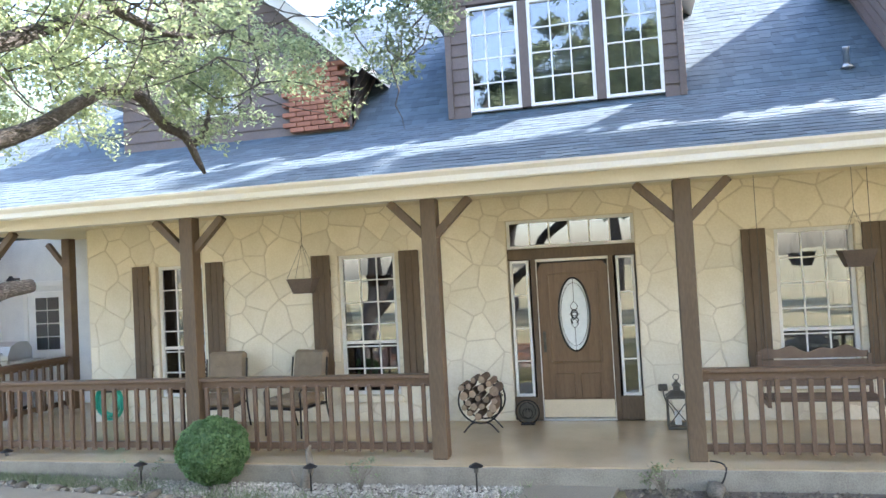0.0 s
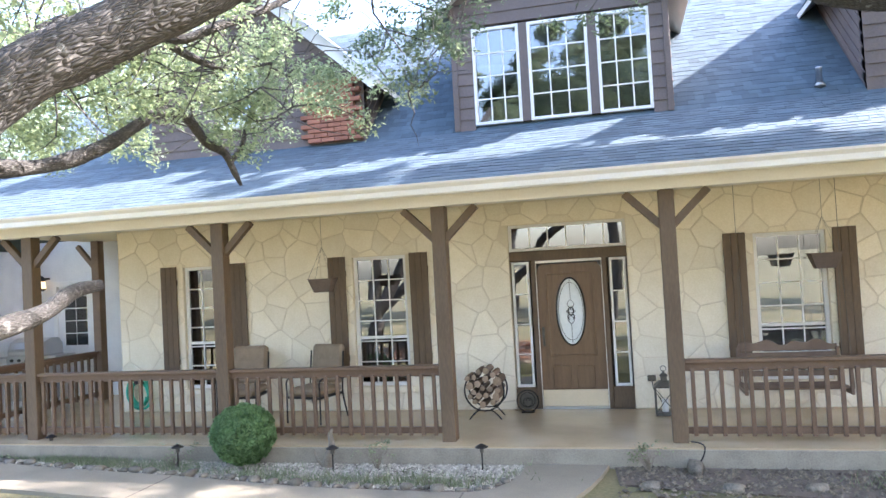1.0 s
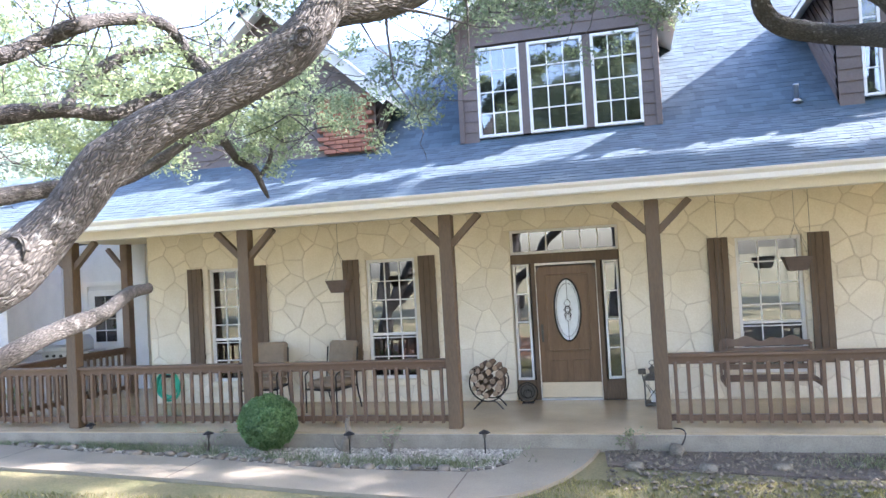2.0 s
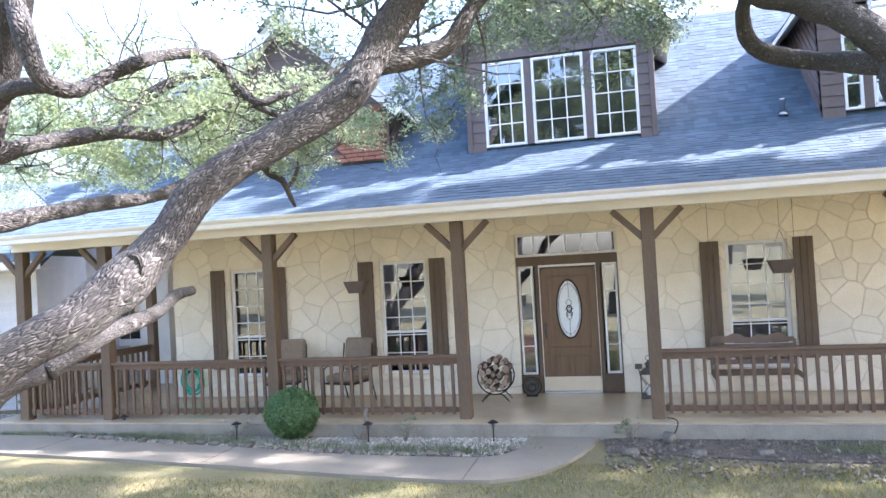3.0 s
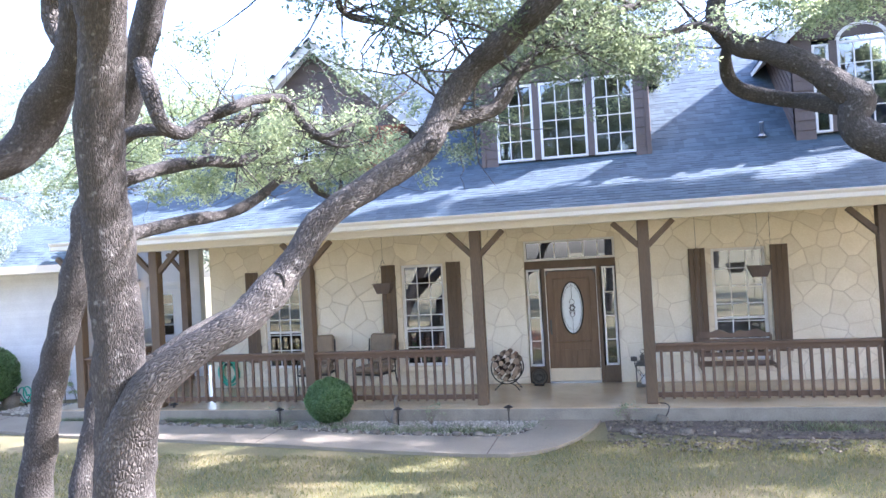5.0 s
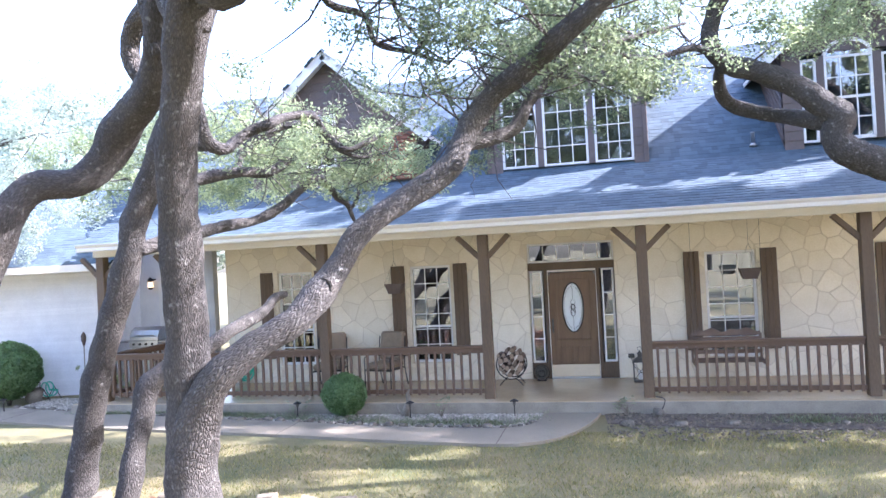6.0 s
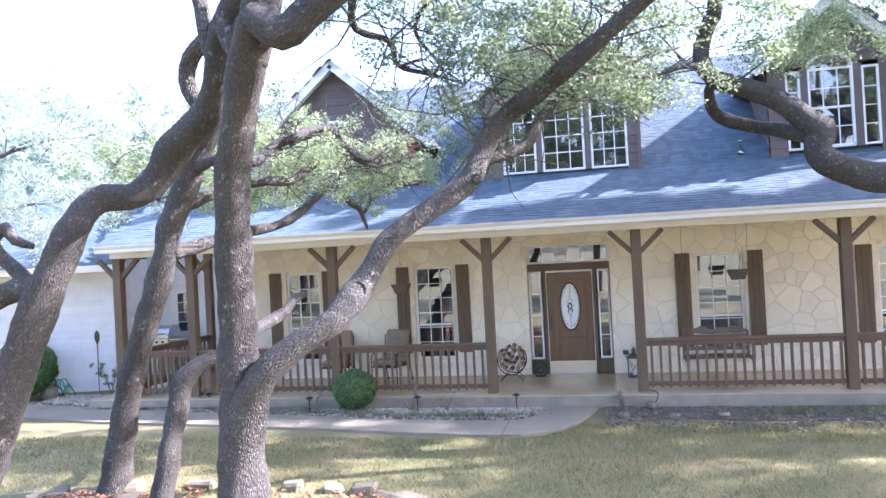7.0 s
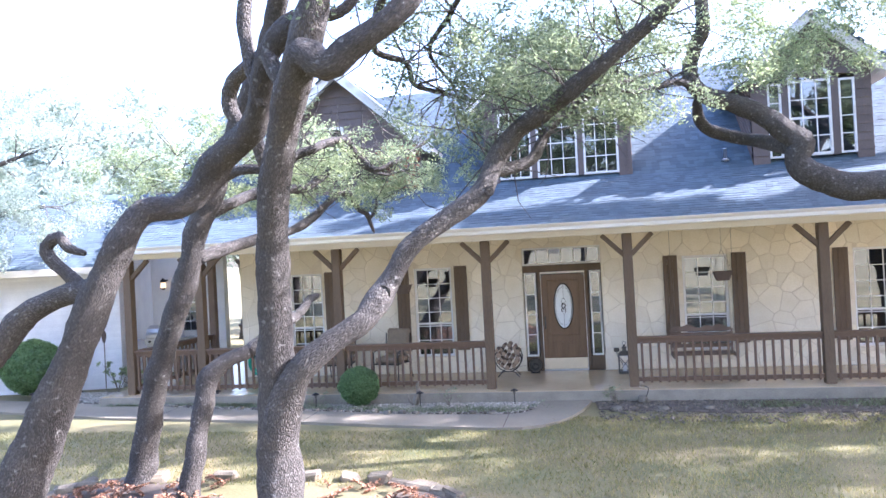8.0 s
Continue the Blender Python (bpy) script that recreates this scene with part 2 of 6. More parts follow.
def tube(bm, knots, sides=10, step=0.12, rough=0.0, cap=True):
    pts = spline(knots, step) if step else [np.array(p, float) for p in knots]
    uvl = bm.loops.layers.uv.verify()
    rings, vlen, last, run = [], [], None, 0.0
    side = Vector((1, 0.3, 0.2))
    for i, p in enumerate(pts):
        d = Vector(pts[min(i + 1, len(pts) - 1)][:3] - pts[max(i - 1, 0)][:3]).normalized()
        side = (side - d * side.dot(d)).normalized()
        up = d.cross(side)
        c, r = Vector(p[:3]), max(float(p[3]), 0.002)
        if last is not None:
            run += (c - last).length
        last = c
        ring = []
        for s in range(sides):
            a = 2 * math.pi * s / sides
            o = side * math.cos(a) + up * math.sin(a)
            rr = r
            if rough:
                rr *= 1 + rough * (noise.noise((c + o * r) * 3.1) * 1.3 + noise.noise((c + o * r) * 11.0) * 0.5)
            ring.append(bm.verts.new(c + o * rr))
        rings.append(ring)
        vlen.append(run)
    for i in range(len(rings) - 1):
        girth = 2 * math.pi * max(pts[0][3], 0.01)
        for s in range(sides):
            f = bm.faces.new((rings[i][s], rings[i][(s + 1) % sides], rings[i + 1][(s + 1) % sides], rings[i + 1][s]))
            for lp, (u, v) in zip(f.loops, ((s, i), (s + 1, i), (s + 1, i + 1), (s, i + 1))):
                lp[uvl].uv = (u / sides * girth, vlen[v])
    if cap:
        bm.faces.new(rings[0][::-1])
        bm.faces.new(rings[-1])
    return bm


def lathe(bm, profile, at=(0, 0, 0), sides=20):
    rings = []
    for r, z in profile:
        rings.append([bm.verts.new((at[0] + r * math.cos(2 * math.pi * s / sides), at[1] + r * math.sin(2 * math.pi * s / sides), at[2] + z)) for s in range(sides)])
    for a, b in zip(rings, rings[1:]):
        for s in range(sides):
            bm.faces.new((a[s], a[(s + 1) % sides], b[(s + 1) % sides], b[s]))
    bm.faces.new(rings[0][::-1])
    bm.faces.new(rings[-1])
    return bm


def from_arrays(name, verts, faces_per, material, parent=None):
    """One mesh out of many alike small polygons: verts (n, k, 3)."""
    n, k = verts.shape[:2]
    me = bpy.data.meshes.new(name)
    me.vertices.add(n * k)
    me.vertices.foreach_set("co", verts.reshape(-1).astype(np.float32))
    f = np.array(faces_per)
    nf, fk = f.shape
    idx = (np.arange(n)[:, None, None] * k + f[None]).reshape(-1)
    me.loops.add(len(idx))
    me.loops.foreach_set("vertex_index", idx.astype(np.int32))
    me.polygons.add(n * nf)
    me.polygons.foreach_set("loop_start", np.arange(0, len(idx), fk, dtype=np.int32))
    me.polygons.foreach_set("use_smooth", np.zeros(n * nf, dtype=bool))
    me.update(calc_edges=True)
    me.materials.append(material)
    ob = new(name, me)
    if parent:
        ob.parent = parent
    return ob


rng = np.random.default_rng(7)


def leaves(name, clumps, per, size, material, parent=None, flat=0.5, droop=0.0, squash=0.75):
    """Many small pointed leaves gathered in uneven clumps of (x, y, z, r)."""
    c = np.array(clumps, float)
    pick = rng.choice(len(c), size=int(per * len(c)), p=c[:, 3] ** 2 / np.sum(c[:, 3] ** 2))
    d = rng.normal(size=(len(pick), 3))
    d /= np.linalg.norm(d, axis=1)[:, None]
    d *= (rng.random(len(pick)) ** 0.5)[:, None]
    d[:, 2] *= squash
    p = c[pick, :3] + d * c[pick, 3:4]
    p += 0.10 * np.sin(p[:, [1, 2, 0]] * 9.0 + pick[:, None])
    nrm = rng.normal(size=p.shape)
    nrm[:, 2] = np.abs(nrm[:, 2]) + flat
    nrm /= np.linalg.norm(nrm, axis=1)[:, None]
    a = np.cross(nrm, rng.normal(size=p.shape))
    a /= np.linalg.norm(a, axis=1)[:, None] + 1e-9
    b = np.cross(nrm, a)
    ln = size * (0.65 + 0.7 * rng.random(len(p)))[:, None]
    w = ln * 0.24
    v = np.stack([p - a * ln * 0.5, p + b * w - a * ln * 0.05 + nrm * w * 0.3, p + a * ln * 0.5 - nrm * w * 0.4, p - b * w - a * ln * 0.05 + nrm * w * 0.3], axis=1)
    return from_arrays(name, v, [(0, 1, 2), (0, 2, 3)], material, parent)

# ---- the plan ----
WALL_Y, EAVE_Y, EAVE_Z, PITCH = 1.85, -0.42, 3.058, 0.431
KINK_Y, STEEP = 1.86, 0.86
GROUND_Z = -0.22
X_LEFT, X_RIGHT = -5.95, 11.0
POSTS = (-7.55, -5.92, -2.96, 0.0, 2.62, 5.93, 9.1)
RIDGE_Y = 5.2


def roof_z(y):
    """The porch roof is shallow up to the house wall, and steep above it."""
    return EAVE_Z + PITCH * (min(y, KINK_Y) - EAVE_Y) + STEEP * max(0.0, y - KINK_Y)


def roof_y(z):
    zk = roof_z(KINK_Y)
    return KINK_Y + (z - zk) / STEEP if z > zk else EAVE_Y + (z - EAVE_Z) / PITCH


def build_ground():
    bm = bmesh.new()
    xs = [-900, -60, -25] + [i * 1.5 - 18 for i in range(25)] + [25, 60, 900]
    ys = [-900, -60, -25] + [i * 1.5 - 18 for i in range(17)] + [15, 30, 60, 900]
    grid = [[bm.verts.new((x, y, GROUND_Z + (0.05 * noise.noise(Vector((x * 0.3, y * 0.3, 0))) if -20 < x < 20 and -20 < y < -2.6 else 0) - (0.02 * max(0, -y - 3) if y > -20 else 0.3))) for y in ys] for x in xs]
    for i in range(len(xs) - 1):
        for j in range(len(ys) - 1):
            bm.faces.new((grid[i][j], grid[i + 1][j], grid[i + 1][j + 1], grid[i][j + 1]))
    tagged(to_object("ground", bm, GROUND, smooth=True), "dry yellow-green lawn under the oaks", "lawn", kind="structure")


def slab_from_outline(name, outline, z0, z1, material, label, category):
    bm = bmesh.new()
    lo = [bm.verts.new((x, y, z0)) for x, y in outline]
    hi = [bm.verts.new((x, y, z1)) for x, y in outline]
    bm.faces.new(hi)
    for i in range(len(lo)):
        j = (i + 1) % len(lo)
        bm.faces.new((lo[i], lo[j], hi[j], hi[i]))
    bmesh.ops.recalc_face_normals(bm, faces=bm.faces)
    return tagged(to_object(name, bm, material), label, category, kind="structure")


def path_outline():
    """The path runs along the bed, then bends up to the porch."""
    front = [(-18, 0.9), (-10.8, -0.62), (-7.1, -1.40), (-4.6, -1.66), (-2.6, -1.92), (-0.9, -2.2), (0.3, -2.32), (0.75, -2.30), (1.05, -2.16), (1.3, -1.93), (1.52, -1.55), (1.68, -1.1), (1.78, -0.7), (1.84, -0.337)]
    back = [(0.93, -0.337), (0.92, -0.75), (0.86, -1.02), (0.72, -1.25), (0.5, -1.38), (0.1, -1.40), (-1.3, -1.32), (-3.1, -1.0), (-5.2, -0.72), (-6.3, -0.5), (-10, 0.2), (-18, 1.7)]
    return front + back


def build_floor():
    slab = slab_from_outline("porch_floor", [(-8.1, -0.30), (11, -0.30), (11, WALL_Y), (-5.95, WALL_Y), (-5.95, 6.5), (-8.1, 6.5)], GROUND_Z - 0.1, 0.0, CONCRETE, "smooth tan stained concrete porch floor", "floor")
    part("slab_edge", boxed(-8.12, 11, -0.335, -0.305, GROUND_Z - 0.1, -0.012, 0.006), EDGE, slab, "weathered grey concrete slab edge")
    walkway = slab_from_outline("pavement", path_outline(), GROUND_Z - 0.05, GROUND_Z + 0.045, PATH_MAT, "pale concrete garden path curving to the porch", "path")
    for x, y0, y1 in ((-9.2, -0.92, 0.02), (-6.2, -1.48, -0.55), (-3.1, -1.84, -1.03), (0.45, -2.31, -1.41)):
        part("joint", boxed(x - 0.008, x + 0.008, y0, y1, GROUND_Z + 0.03, GROUND_Z + 0.047), SOIL, walkway)


# ---- openings of the front wall: x0, x1, z0, z1 ----
WINDOWS = ((-4.76, -3.98, 0.36, 2.30), (-1.86, -1.02, 0.36, 2.30), (3.80, 4.68, 0.36, 2.30), (7.02, 7.9, 0.36, 2.30))
ENTRY = (0.53, 2.17, 0.0, 2.62)


def clip(poly, px, py, nx, ny):
    """Keep the side of the line through p to which n points away."""
    out = []
    for i, a in enumerate(poly):
        b = poly[(i + 1) % len(poly)]
        da, db = (a[0] - px) * nx + (a[1] - py) * ny, (b[0] - px) * nx + (b[1] - py) * ny
        if da <= 0:
            out.append(a)
        if da * db < 0:
            t = da / (da - db)
            out.append((a[0] + t * (b[0] - a[0]), a[1] + t * (b[1] - a[1])))
    return out


def area(poly):
    return 0.5 * abs(sum(a[0] * b[1] - b[0] * a[1] for a, b in zip(poly, poly[1:] + poly[:1]))) if len(poly) > 2 else 0.0


def stone_cells(x0, x1, z0, z1, pitch, holes, seed):
    """Irregular flagstone outlines that fill a wall, cut back at the openings."""
    r = random.Random(seed)
    seeds = []
    for size, tries in ((pitch * 1.5, 45), (pitch * 1.05, 260), (pitch * 0.75, 900), (pitch * 0.45, 500)):
        for _ in range(tries):
            q = (r.uniform(x0 - 0.2, x1 + 0.2), r.uniform(z0 - 0.2, z1 + 0.2), size)
            if all((q[0] - o[0]) ** 2 + (1.25 * (q[1] - o[1])) ** 2 > (0.5 * (size + o[2])) ** 2 for o in seeds):
                seeds.append(q)
    cells = []
    for s in seeds:
        rs = s[2] * 0.5
        poly = [(x0, z0), (x1, z0), (x1, z1), (x0, z1)]
        for o in sorted(seeds, key=lambda q: (q[0] - s[0]) ** 2 + (q[1] - s[1]) ** 2)[1:34]:
            d2 = (o[0] - s[0]) ** 2 + (o[1] - s[1]) ** 2
            k = 0.5 + (rs * rs - o[2] * o[2] * 0.25) / (2 * d2)
            poly = clip(poly, s[0] + k * (o[0] - s[0]), s[1] + k * (o[1] - s[1]), o[0] - s[0], o[1] - s[1])
            if len(poly) < 3:
                break
        for h in holes:
            if len(poly) < 3:
                break
            xs, zs = [p[0] for p in poly], [p[1] for p in poly]
            if max(xs) > h[0] and min(xs) < h[1] and max(zs) > h[2] and min(zs) < h[3]:
                poly = max((clip(poly, h[0], 0, 1, 0), clip(poly, h[1], 0, -1, 0), clip(poly, 0, h[3], 0, -1), clip(poly, 0, h[2], 0, 1)), key=area)
        if area(poly) > 0.006:
            cells.append(poly)
    return cells


def inset(poly, d):
    c = poly
    for i, a in enumerate(poly):
        b = poly[(i + 1) % len(poly)]
        ex, ez = b[0] - a[0], b[1] - a[1]
        n = math.hypot(ex, ez)
        if n < 1e-5:
            continue
        nx, nz = ez / n, -ex / n
        c = clip(c, a[0] - nx * d, a[1] - nz * d, nx, nz)
        if len(c) < 3:
            return []
    return c


def stone_piece(poly, proud):
    """A flat-faced stone with chamfered, slightly uneven edge, facing -y."""
    outer = inset(poly, 0.010)
    inner = inset(poly, 0.022)
    bm = bmesh.new()
    if len(outer) < 3 or len(inner) < 3:
        bm.free()
        return None
    cx, cz = sum(p[0] for p in outer) / len(outer), sum(p[1] for p in outer) / len(outer)
    def shape(p, k):
        return (cx + (p[0] - cx) * k, cz + (p[1] - cz) * k)
    back = [bm.verts.new((p[0], 0.01, p[1])) for p in outer]
    mid = [bm.verts.new((p[0], -proud * 0.6, p[1])) for p in outer]
    front = [bm.verts.new((*shape(p, 0.975)[:1], -proud, shape(p, 0.975)[1])) for p in outer]
    n = len(outer)
    for a, b in ((back, mid), (mid, front)):
        for i in range(n):
            bm.faces.new((a[i], a[(i + 1) % n], b[(i + 1) % n], b[i]))
    bm.faces.new(front)
    bmesh.ops.recalc_face_normals(bm, faces=bm.faces)
    return bm


def build_walls():
    """Front wall as mortar bed with real openings; its stones are laid at the end of the file."""
    bm = bmesh.new()
    holes = sorted(WINDOWS + (ENTRY,))
    x = X_LEFT
    for h in holes:
        box(bm, x, h[0], WALL_Y, WALL_Y + 0.25, -0.05, 3.05)
        if h[2] > 0.01:
            box(bm, h[0], h[1], WALL_Y, WALL_Y + 0.25, -0.05, h[2])
        box(bm, h[0], h[1], WALL_Y, WALL_Y + 0.25, h[3], 3.05)
        x = h[1]
    box(bm, x, X_RIGHT, WALL_Y, WALL_Y + 0.25, -0.05, 3.05)
    front = tagged(to_object("wall_front", bm, MORTAR), "cream limestone flagstone wall with raised mortar joints", "wall", kind="structure")
    side = tagged(to_object("wall_left", boxed(X_LEFT, X_LEFT + 0.25, WALL_Y + 0.252, 10.2, -0.05, 3.05), MORTAR), "cream stone side wall of the house", "wall", kind="structure")
    for name, b in (("wall_right", (X_RIGHT - 0.25, X_RIGHT, WALL_Y + 0.252, 10.2, -0.05, 3.05)), ("wall_back", (X_LEFT, X_RIGHT, 10.202, 10.4, -0.05, 3.05))):
        tagged(to_object(name, boxed(*b), MORTAR), "plain house wall", "wall", kind="structure")
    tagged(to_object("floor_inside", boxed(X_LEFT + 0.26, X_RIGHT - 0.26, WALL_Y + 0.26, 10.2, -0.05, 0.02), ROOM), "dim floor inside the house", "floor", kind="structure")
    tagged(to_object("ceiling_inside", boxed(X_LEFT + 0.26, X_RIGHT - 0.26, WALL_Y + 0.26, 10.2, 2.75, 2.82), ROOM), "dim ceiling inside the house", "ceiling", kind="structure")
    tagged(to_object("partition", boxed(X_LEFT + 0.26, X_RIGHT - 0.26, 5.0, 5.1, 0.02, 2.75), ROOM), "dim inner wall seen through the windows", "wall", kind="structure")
    return front


def sash_window(name, x0, x1, z0, z1, y, cols, rows, meet=None, parent_label="white double-hung window with grilles", frame_w=0.05, kind="structure", parent=None):
    """A window set in its opening: frame, sashes, muntins and each pane."""
    if parent is None:
        win = thing(name, (0, 0, 0), parent_label, "window", kind=kind)
    else:
        win = new("window")
        win.parent = parent
        tagged(win, parent_label)
    bm = bmesh.new()
    for b in ((x0, x0 + frame_w, z0, z1), (x1 - frame_w, x1, z0, z1), (x0 + frame_w, x1 - frame_w, z0, z0 + frame_w), (x0 + frame_w, x1 - frame_w, z1 - frame_w, z1)):
        box(bm, b[0], b[1], y - 0.035, y + 0.05, b[2], b[3], 0.004)
    part("window_frame", bm, WHITE, win)
    gx0, gx1, gz0, gz1 = x0 + frame_w, x1 - frame_w, z0 + frame_w, z1 - frame_w
    bm = bmesh.new()
    if meet:
        box(bm, gx0, gx1, y - 0.02, y + 0.03, meet - 0.022, meet + 0.022, 0.003)
    zs = [gz0 + (gz1 - gz0) * j / rows for j in range(rows + 1)]
    xs = [gx0 + (gx1 - gx0) * i / cols for i in range(cols + 1)]
    for x in xs[1:-1]:
        box(bm, x - 0.009, x + 0.009, y - 0.012, y + 0.012, gz0, gz1)
    for z in zs[1:-1]:
        box(bm, gx0, gx1, y - 0.0105, y + 0.0105, z - 0.009, z + 0.009)
    part("muntin", bm, WHITE, win)
    pane = None
    for i in range(cols):
        for j in range(rows):
            if pane is None:
                w, h = xs[1] - xs[0], zs[1] - zs[0]
                pane = part("pane", boxed(0.001, w - 0.001, -0.003, 0.003, 0.001, h - 0.001), PANE, win)
                me = pane.data
                first = pane
            else:
                first = new("pane", me)
                first.parent = win
            first.location = (xs[i], y + 0.004, zs[j])
            first.rotation_euler = (radians(random.uniform(-0.25, 0.25)), 0, radians(random.uniform(-0.3, 0.3)))
            first.visible_shadow = False
    return win


def shutter(x0, x1, z0, z1, label):
    s = thing("shutter", ((x0 + x1) / 2, WALL_Y - 0.04, z0), label, "shutter", group="window shutters")
    w = x1 - x0
    n = 3
    for i in range(n):
        part("board", boxed(-w / 2 + w * i / n + 0.002, -w / 2 + w * (i + 1) / n - 0.002, -0.012, 0.018, 0, z1 - z0, 0.003), BROWN, s)
    for z in (0.25, z1 - z0 - 0.3):
        part("batten", boxed(-w / 2, w / 2, 0.018, 0.034, z, z + 0.09, 0.003), BROWN, s)
    return s


def build_front_windows():
    for i, (x0, x1, z0, z1) in enumerate(WINDOWS):
        sash_window("window_%d" % (i + 1), x0, x1, z0, z1, WALL_Y + 0.09, 3, 6, meet=1.08)
        sill = tagged(to_object("window_sill", boxed(x0 - 0.05, x1 + 0.05, WALL_Y - 0.06, WALL_Y + 0.05, z0 - 0.09, z0 - 0.004, 0.008), STONE), "cut limestone sill under a window", "sill", kind="structure")
        for sx0, sx1 in ((x0 - 0.38, x0 - 0.10), (x1 + 0.07, x1 + 0.35)):
            shutter(sx0, sx1, 0.50, 2.32, "dark brown board shutter on the stone wall")
        if i == 2:
            # pale pleated sheet added behind the panes in place of their bright reflection
            bm = bmesh.new()
            n = 26
            for k in range(n):
                a = x0 + 0.06 + (x1 - x0 - 0.12) * k / n
                box(bm, a, a + (x1 - x0 - 0.12) / n * 0.97, WALL_Y + 0.19 + 0.012 * (k % 2), WALL_Y + 0.20 + 0.012 * (k % 2), z0 + 0.06, z1 - 0.05)
            c = tagged(to_object("window_blind", bm, PANE_REFLECTION), "pale pleated sheet inside the window, standing in for its bright reflection", "blind")


def build_entry():
    x0, x1, _, z1 = ENTRY
    y = WALL_Y + 0.10
    door = thing("door_1", (1.36, y, 0), "mahogany front door with oval leaded glass", "door", kind="structure")
    dx0, dx1 = -0.455, 0.455
    bm = bmesh.new()
    oval_c, oa, ob_ = (0.0, 1.36), 0.20, 0.475
    # slab as a ring strip round the oval so that the glass sits in a true hole
    n = 48
    inner, outer = [], []
    for i in range(n):
        a = 2 * math.pi * i / n
        ca, sa = math.cos(a), math.sin(a)
        inner.append((oval_c[0] + oa * ca, oval_c[1] + ob_ * sa))
        hx, hz0, hz1 = 0.455, 2.04 - oval_c[1], oval_c[1] - 0.10
        k = min(hx / abs(ca) if abs(ca) > 1e-6 else 9, (hz0 if sa > 0 else hz1) / abs(sa) if abs(sa) > 1e-6 else 9)
        outer.append((oval_c[0] + k * ca, oval_c[1] + k * sa))
    for yy in (-0.022, 0.022):
        vi = [bm.verts.new((p[0], yy, p[1])) for p in inner]
        vo = [bm.verts.new((p[0], yy, p[1])) for p in outer]
        for i in range(n):
            q = (vi[i], vi[(i + 1) % n], vo[(i + 1) % n], vo[i])
            bm.faces.new(q if yy > 0 else q[::-1])
    part("door_leaf", bm, DOOR, door)
    bm = bmesh.new()
    ring = [(oval_c[0] + oa * 1.0 * math.cos(2 * math.pi * i / n), -0.026, oval_c[1] + ob_ * math.sin(2 * math.pi * i / n), 0.013) for i in range(n + 1)]
    tube(bm, ring, 6, 0, cap=False)
    part("oval_moulding", bm, IRON, door, "dark moulding round the oval glass")
    bm = bmesh.new()
    c = bm.verts.new((0, 0, oval_c[1]))
    vs = [bm.verts.new((p[0], 0, p[1])) for p in inner]
    for i in range(n):
        bm.faces.new((c, vs[(i + 1) % n], vs[i]))
    g = part("oval_glass", bm, LEADED, door, "leaded oval glass with a flower motif")
    bm = bmesh.new()
    def came(pts, r=0.004):
        tube(bm, [(p[0], -0.006, p[1], r) for p in pts], 5, 0.03)
    for s in (0.86,):
        came([(oa * s * math.cos(2 * math.pi * i / 24), oval_c[1] + ob_ * s * math.sin(2 * math.pi * i / 24)) for i in range(25)], 0.003)
    for sgn in (-1, 1):
        for z, w, h in ((0.10, 0.05, 0.13), (0.0, 0.07, 0.05), (-0.12, 0.05, 0.12)):
            came([(0, oval_c[1] + z - h / 2), (sgn * w, oval_c[1] + z), (0, oval_c[1] + z + h / 2)])
        came([(0, oval_c[1] + 0.06), (sgn * 0.035, oval_c[1] + 0.03), (sgn * 0.03, oval_c[1] - 0.03), (0, oval_c[1] - 0.06)], 0.009)
        came([(sgn * 0.01, oval_c[1] - 0.04), (sgn * 0.05, oval_c[1] - 0.07), (sgn * 0.025, oval_c[1] - 0.12)], 0.008)
    came([(0, oval_c[1] - ob_), (0, oval_c[1] - 0.18)], 0.003)
    came([(0, oval_c[1] + 0.17), (0, oval_c[1] + ob_)], 0.003)
    part("leading", bm, IRON, door, "dark lead flower pattern")
    # raised mouldings and panels
    bm = bmesh.new()
    for a, b in (((-0.32, 0.74), (0.32, 0.74)), ((-0.32, 0.74), (-0.32, 1.90)), ((0.32, 0.74), (0.32, 1.90)), ((-0.32, 1.90), (0.32, 1.90))):
        beam(bm, (a[0], -0.028, a[1]), (b[0], -0.028, b[1]), 0.02, 0.03, 0.006)
    part("moulding", bm, DOOR, door)
    for px in (-0.29, 0.04):
        part("lower_panel", boxed(px, px + 0.25, -0.034, -0.023, 0.28, 0.60, 0.008), DOOR, door)
    part("kick_plate", boxed(-0.45, 0.45, -0.030, -0.0225, 0.03, 0.26, 0.002), KICK, door, "pale satin metal kick plate")
    bm = bmesh.new()
    box(bm, -0.418, -0.382, -0.032, -0.023, 0.88, 1.15, 0.003)
    tube(bm, [(-0.40, -0.03, 1.12, 0.02), (-0.40, -0.055, 1.12, 0.02)], 10, 0)
    tube(bm, [(-0.40, -0.03, 1.04, 0.009), (-0.40, -0.075, 1.03, 0.009), (-0.40, -0.078, 0.95, 0.009), (-0.40, -0.03, 0.89, 0.009)], 8, 0.03)
    part("handle", bm, BRONZE, door, "dark aged bronze handle set")
    # surround
    bm = bmesh.new()
    box(bm, x0, x1, y - 0.06, y + 0.08, 2.10, 2.24, 0.004)
    for a, b in ((0.83, 0.895), (1.825, 1.89)):
        box(bm, a, b, y - 0.055, y + 0.08, 0.0, 2.098, 0.004)
    for a, b in ((x0, 0.828), (1.892, x1)):
        box(bm, a, b, y - 0.05, y + 0.08, 0.0, 0.30, 0.004)
    surround = tagged(to_object("door_frame", bm, BROWN), "dark brown door surround with sidelight panels", "door frame", kind="structure")
    bm = bmesh.new()
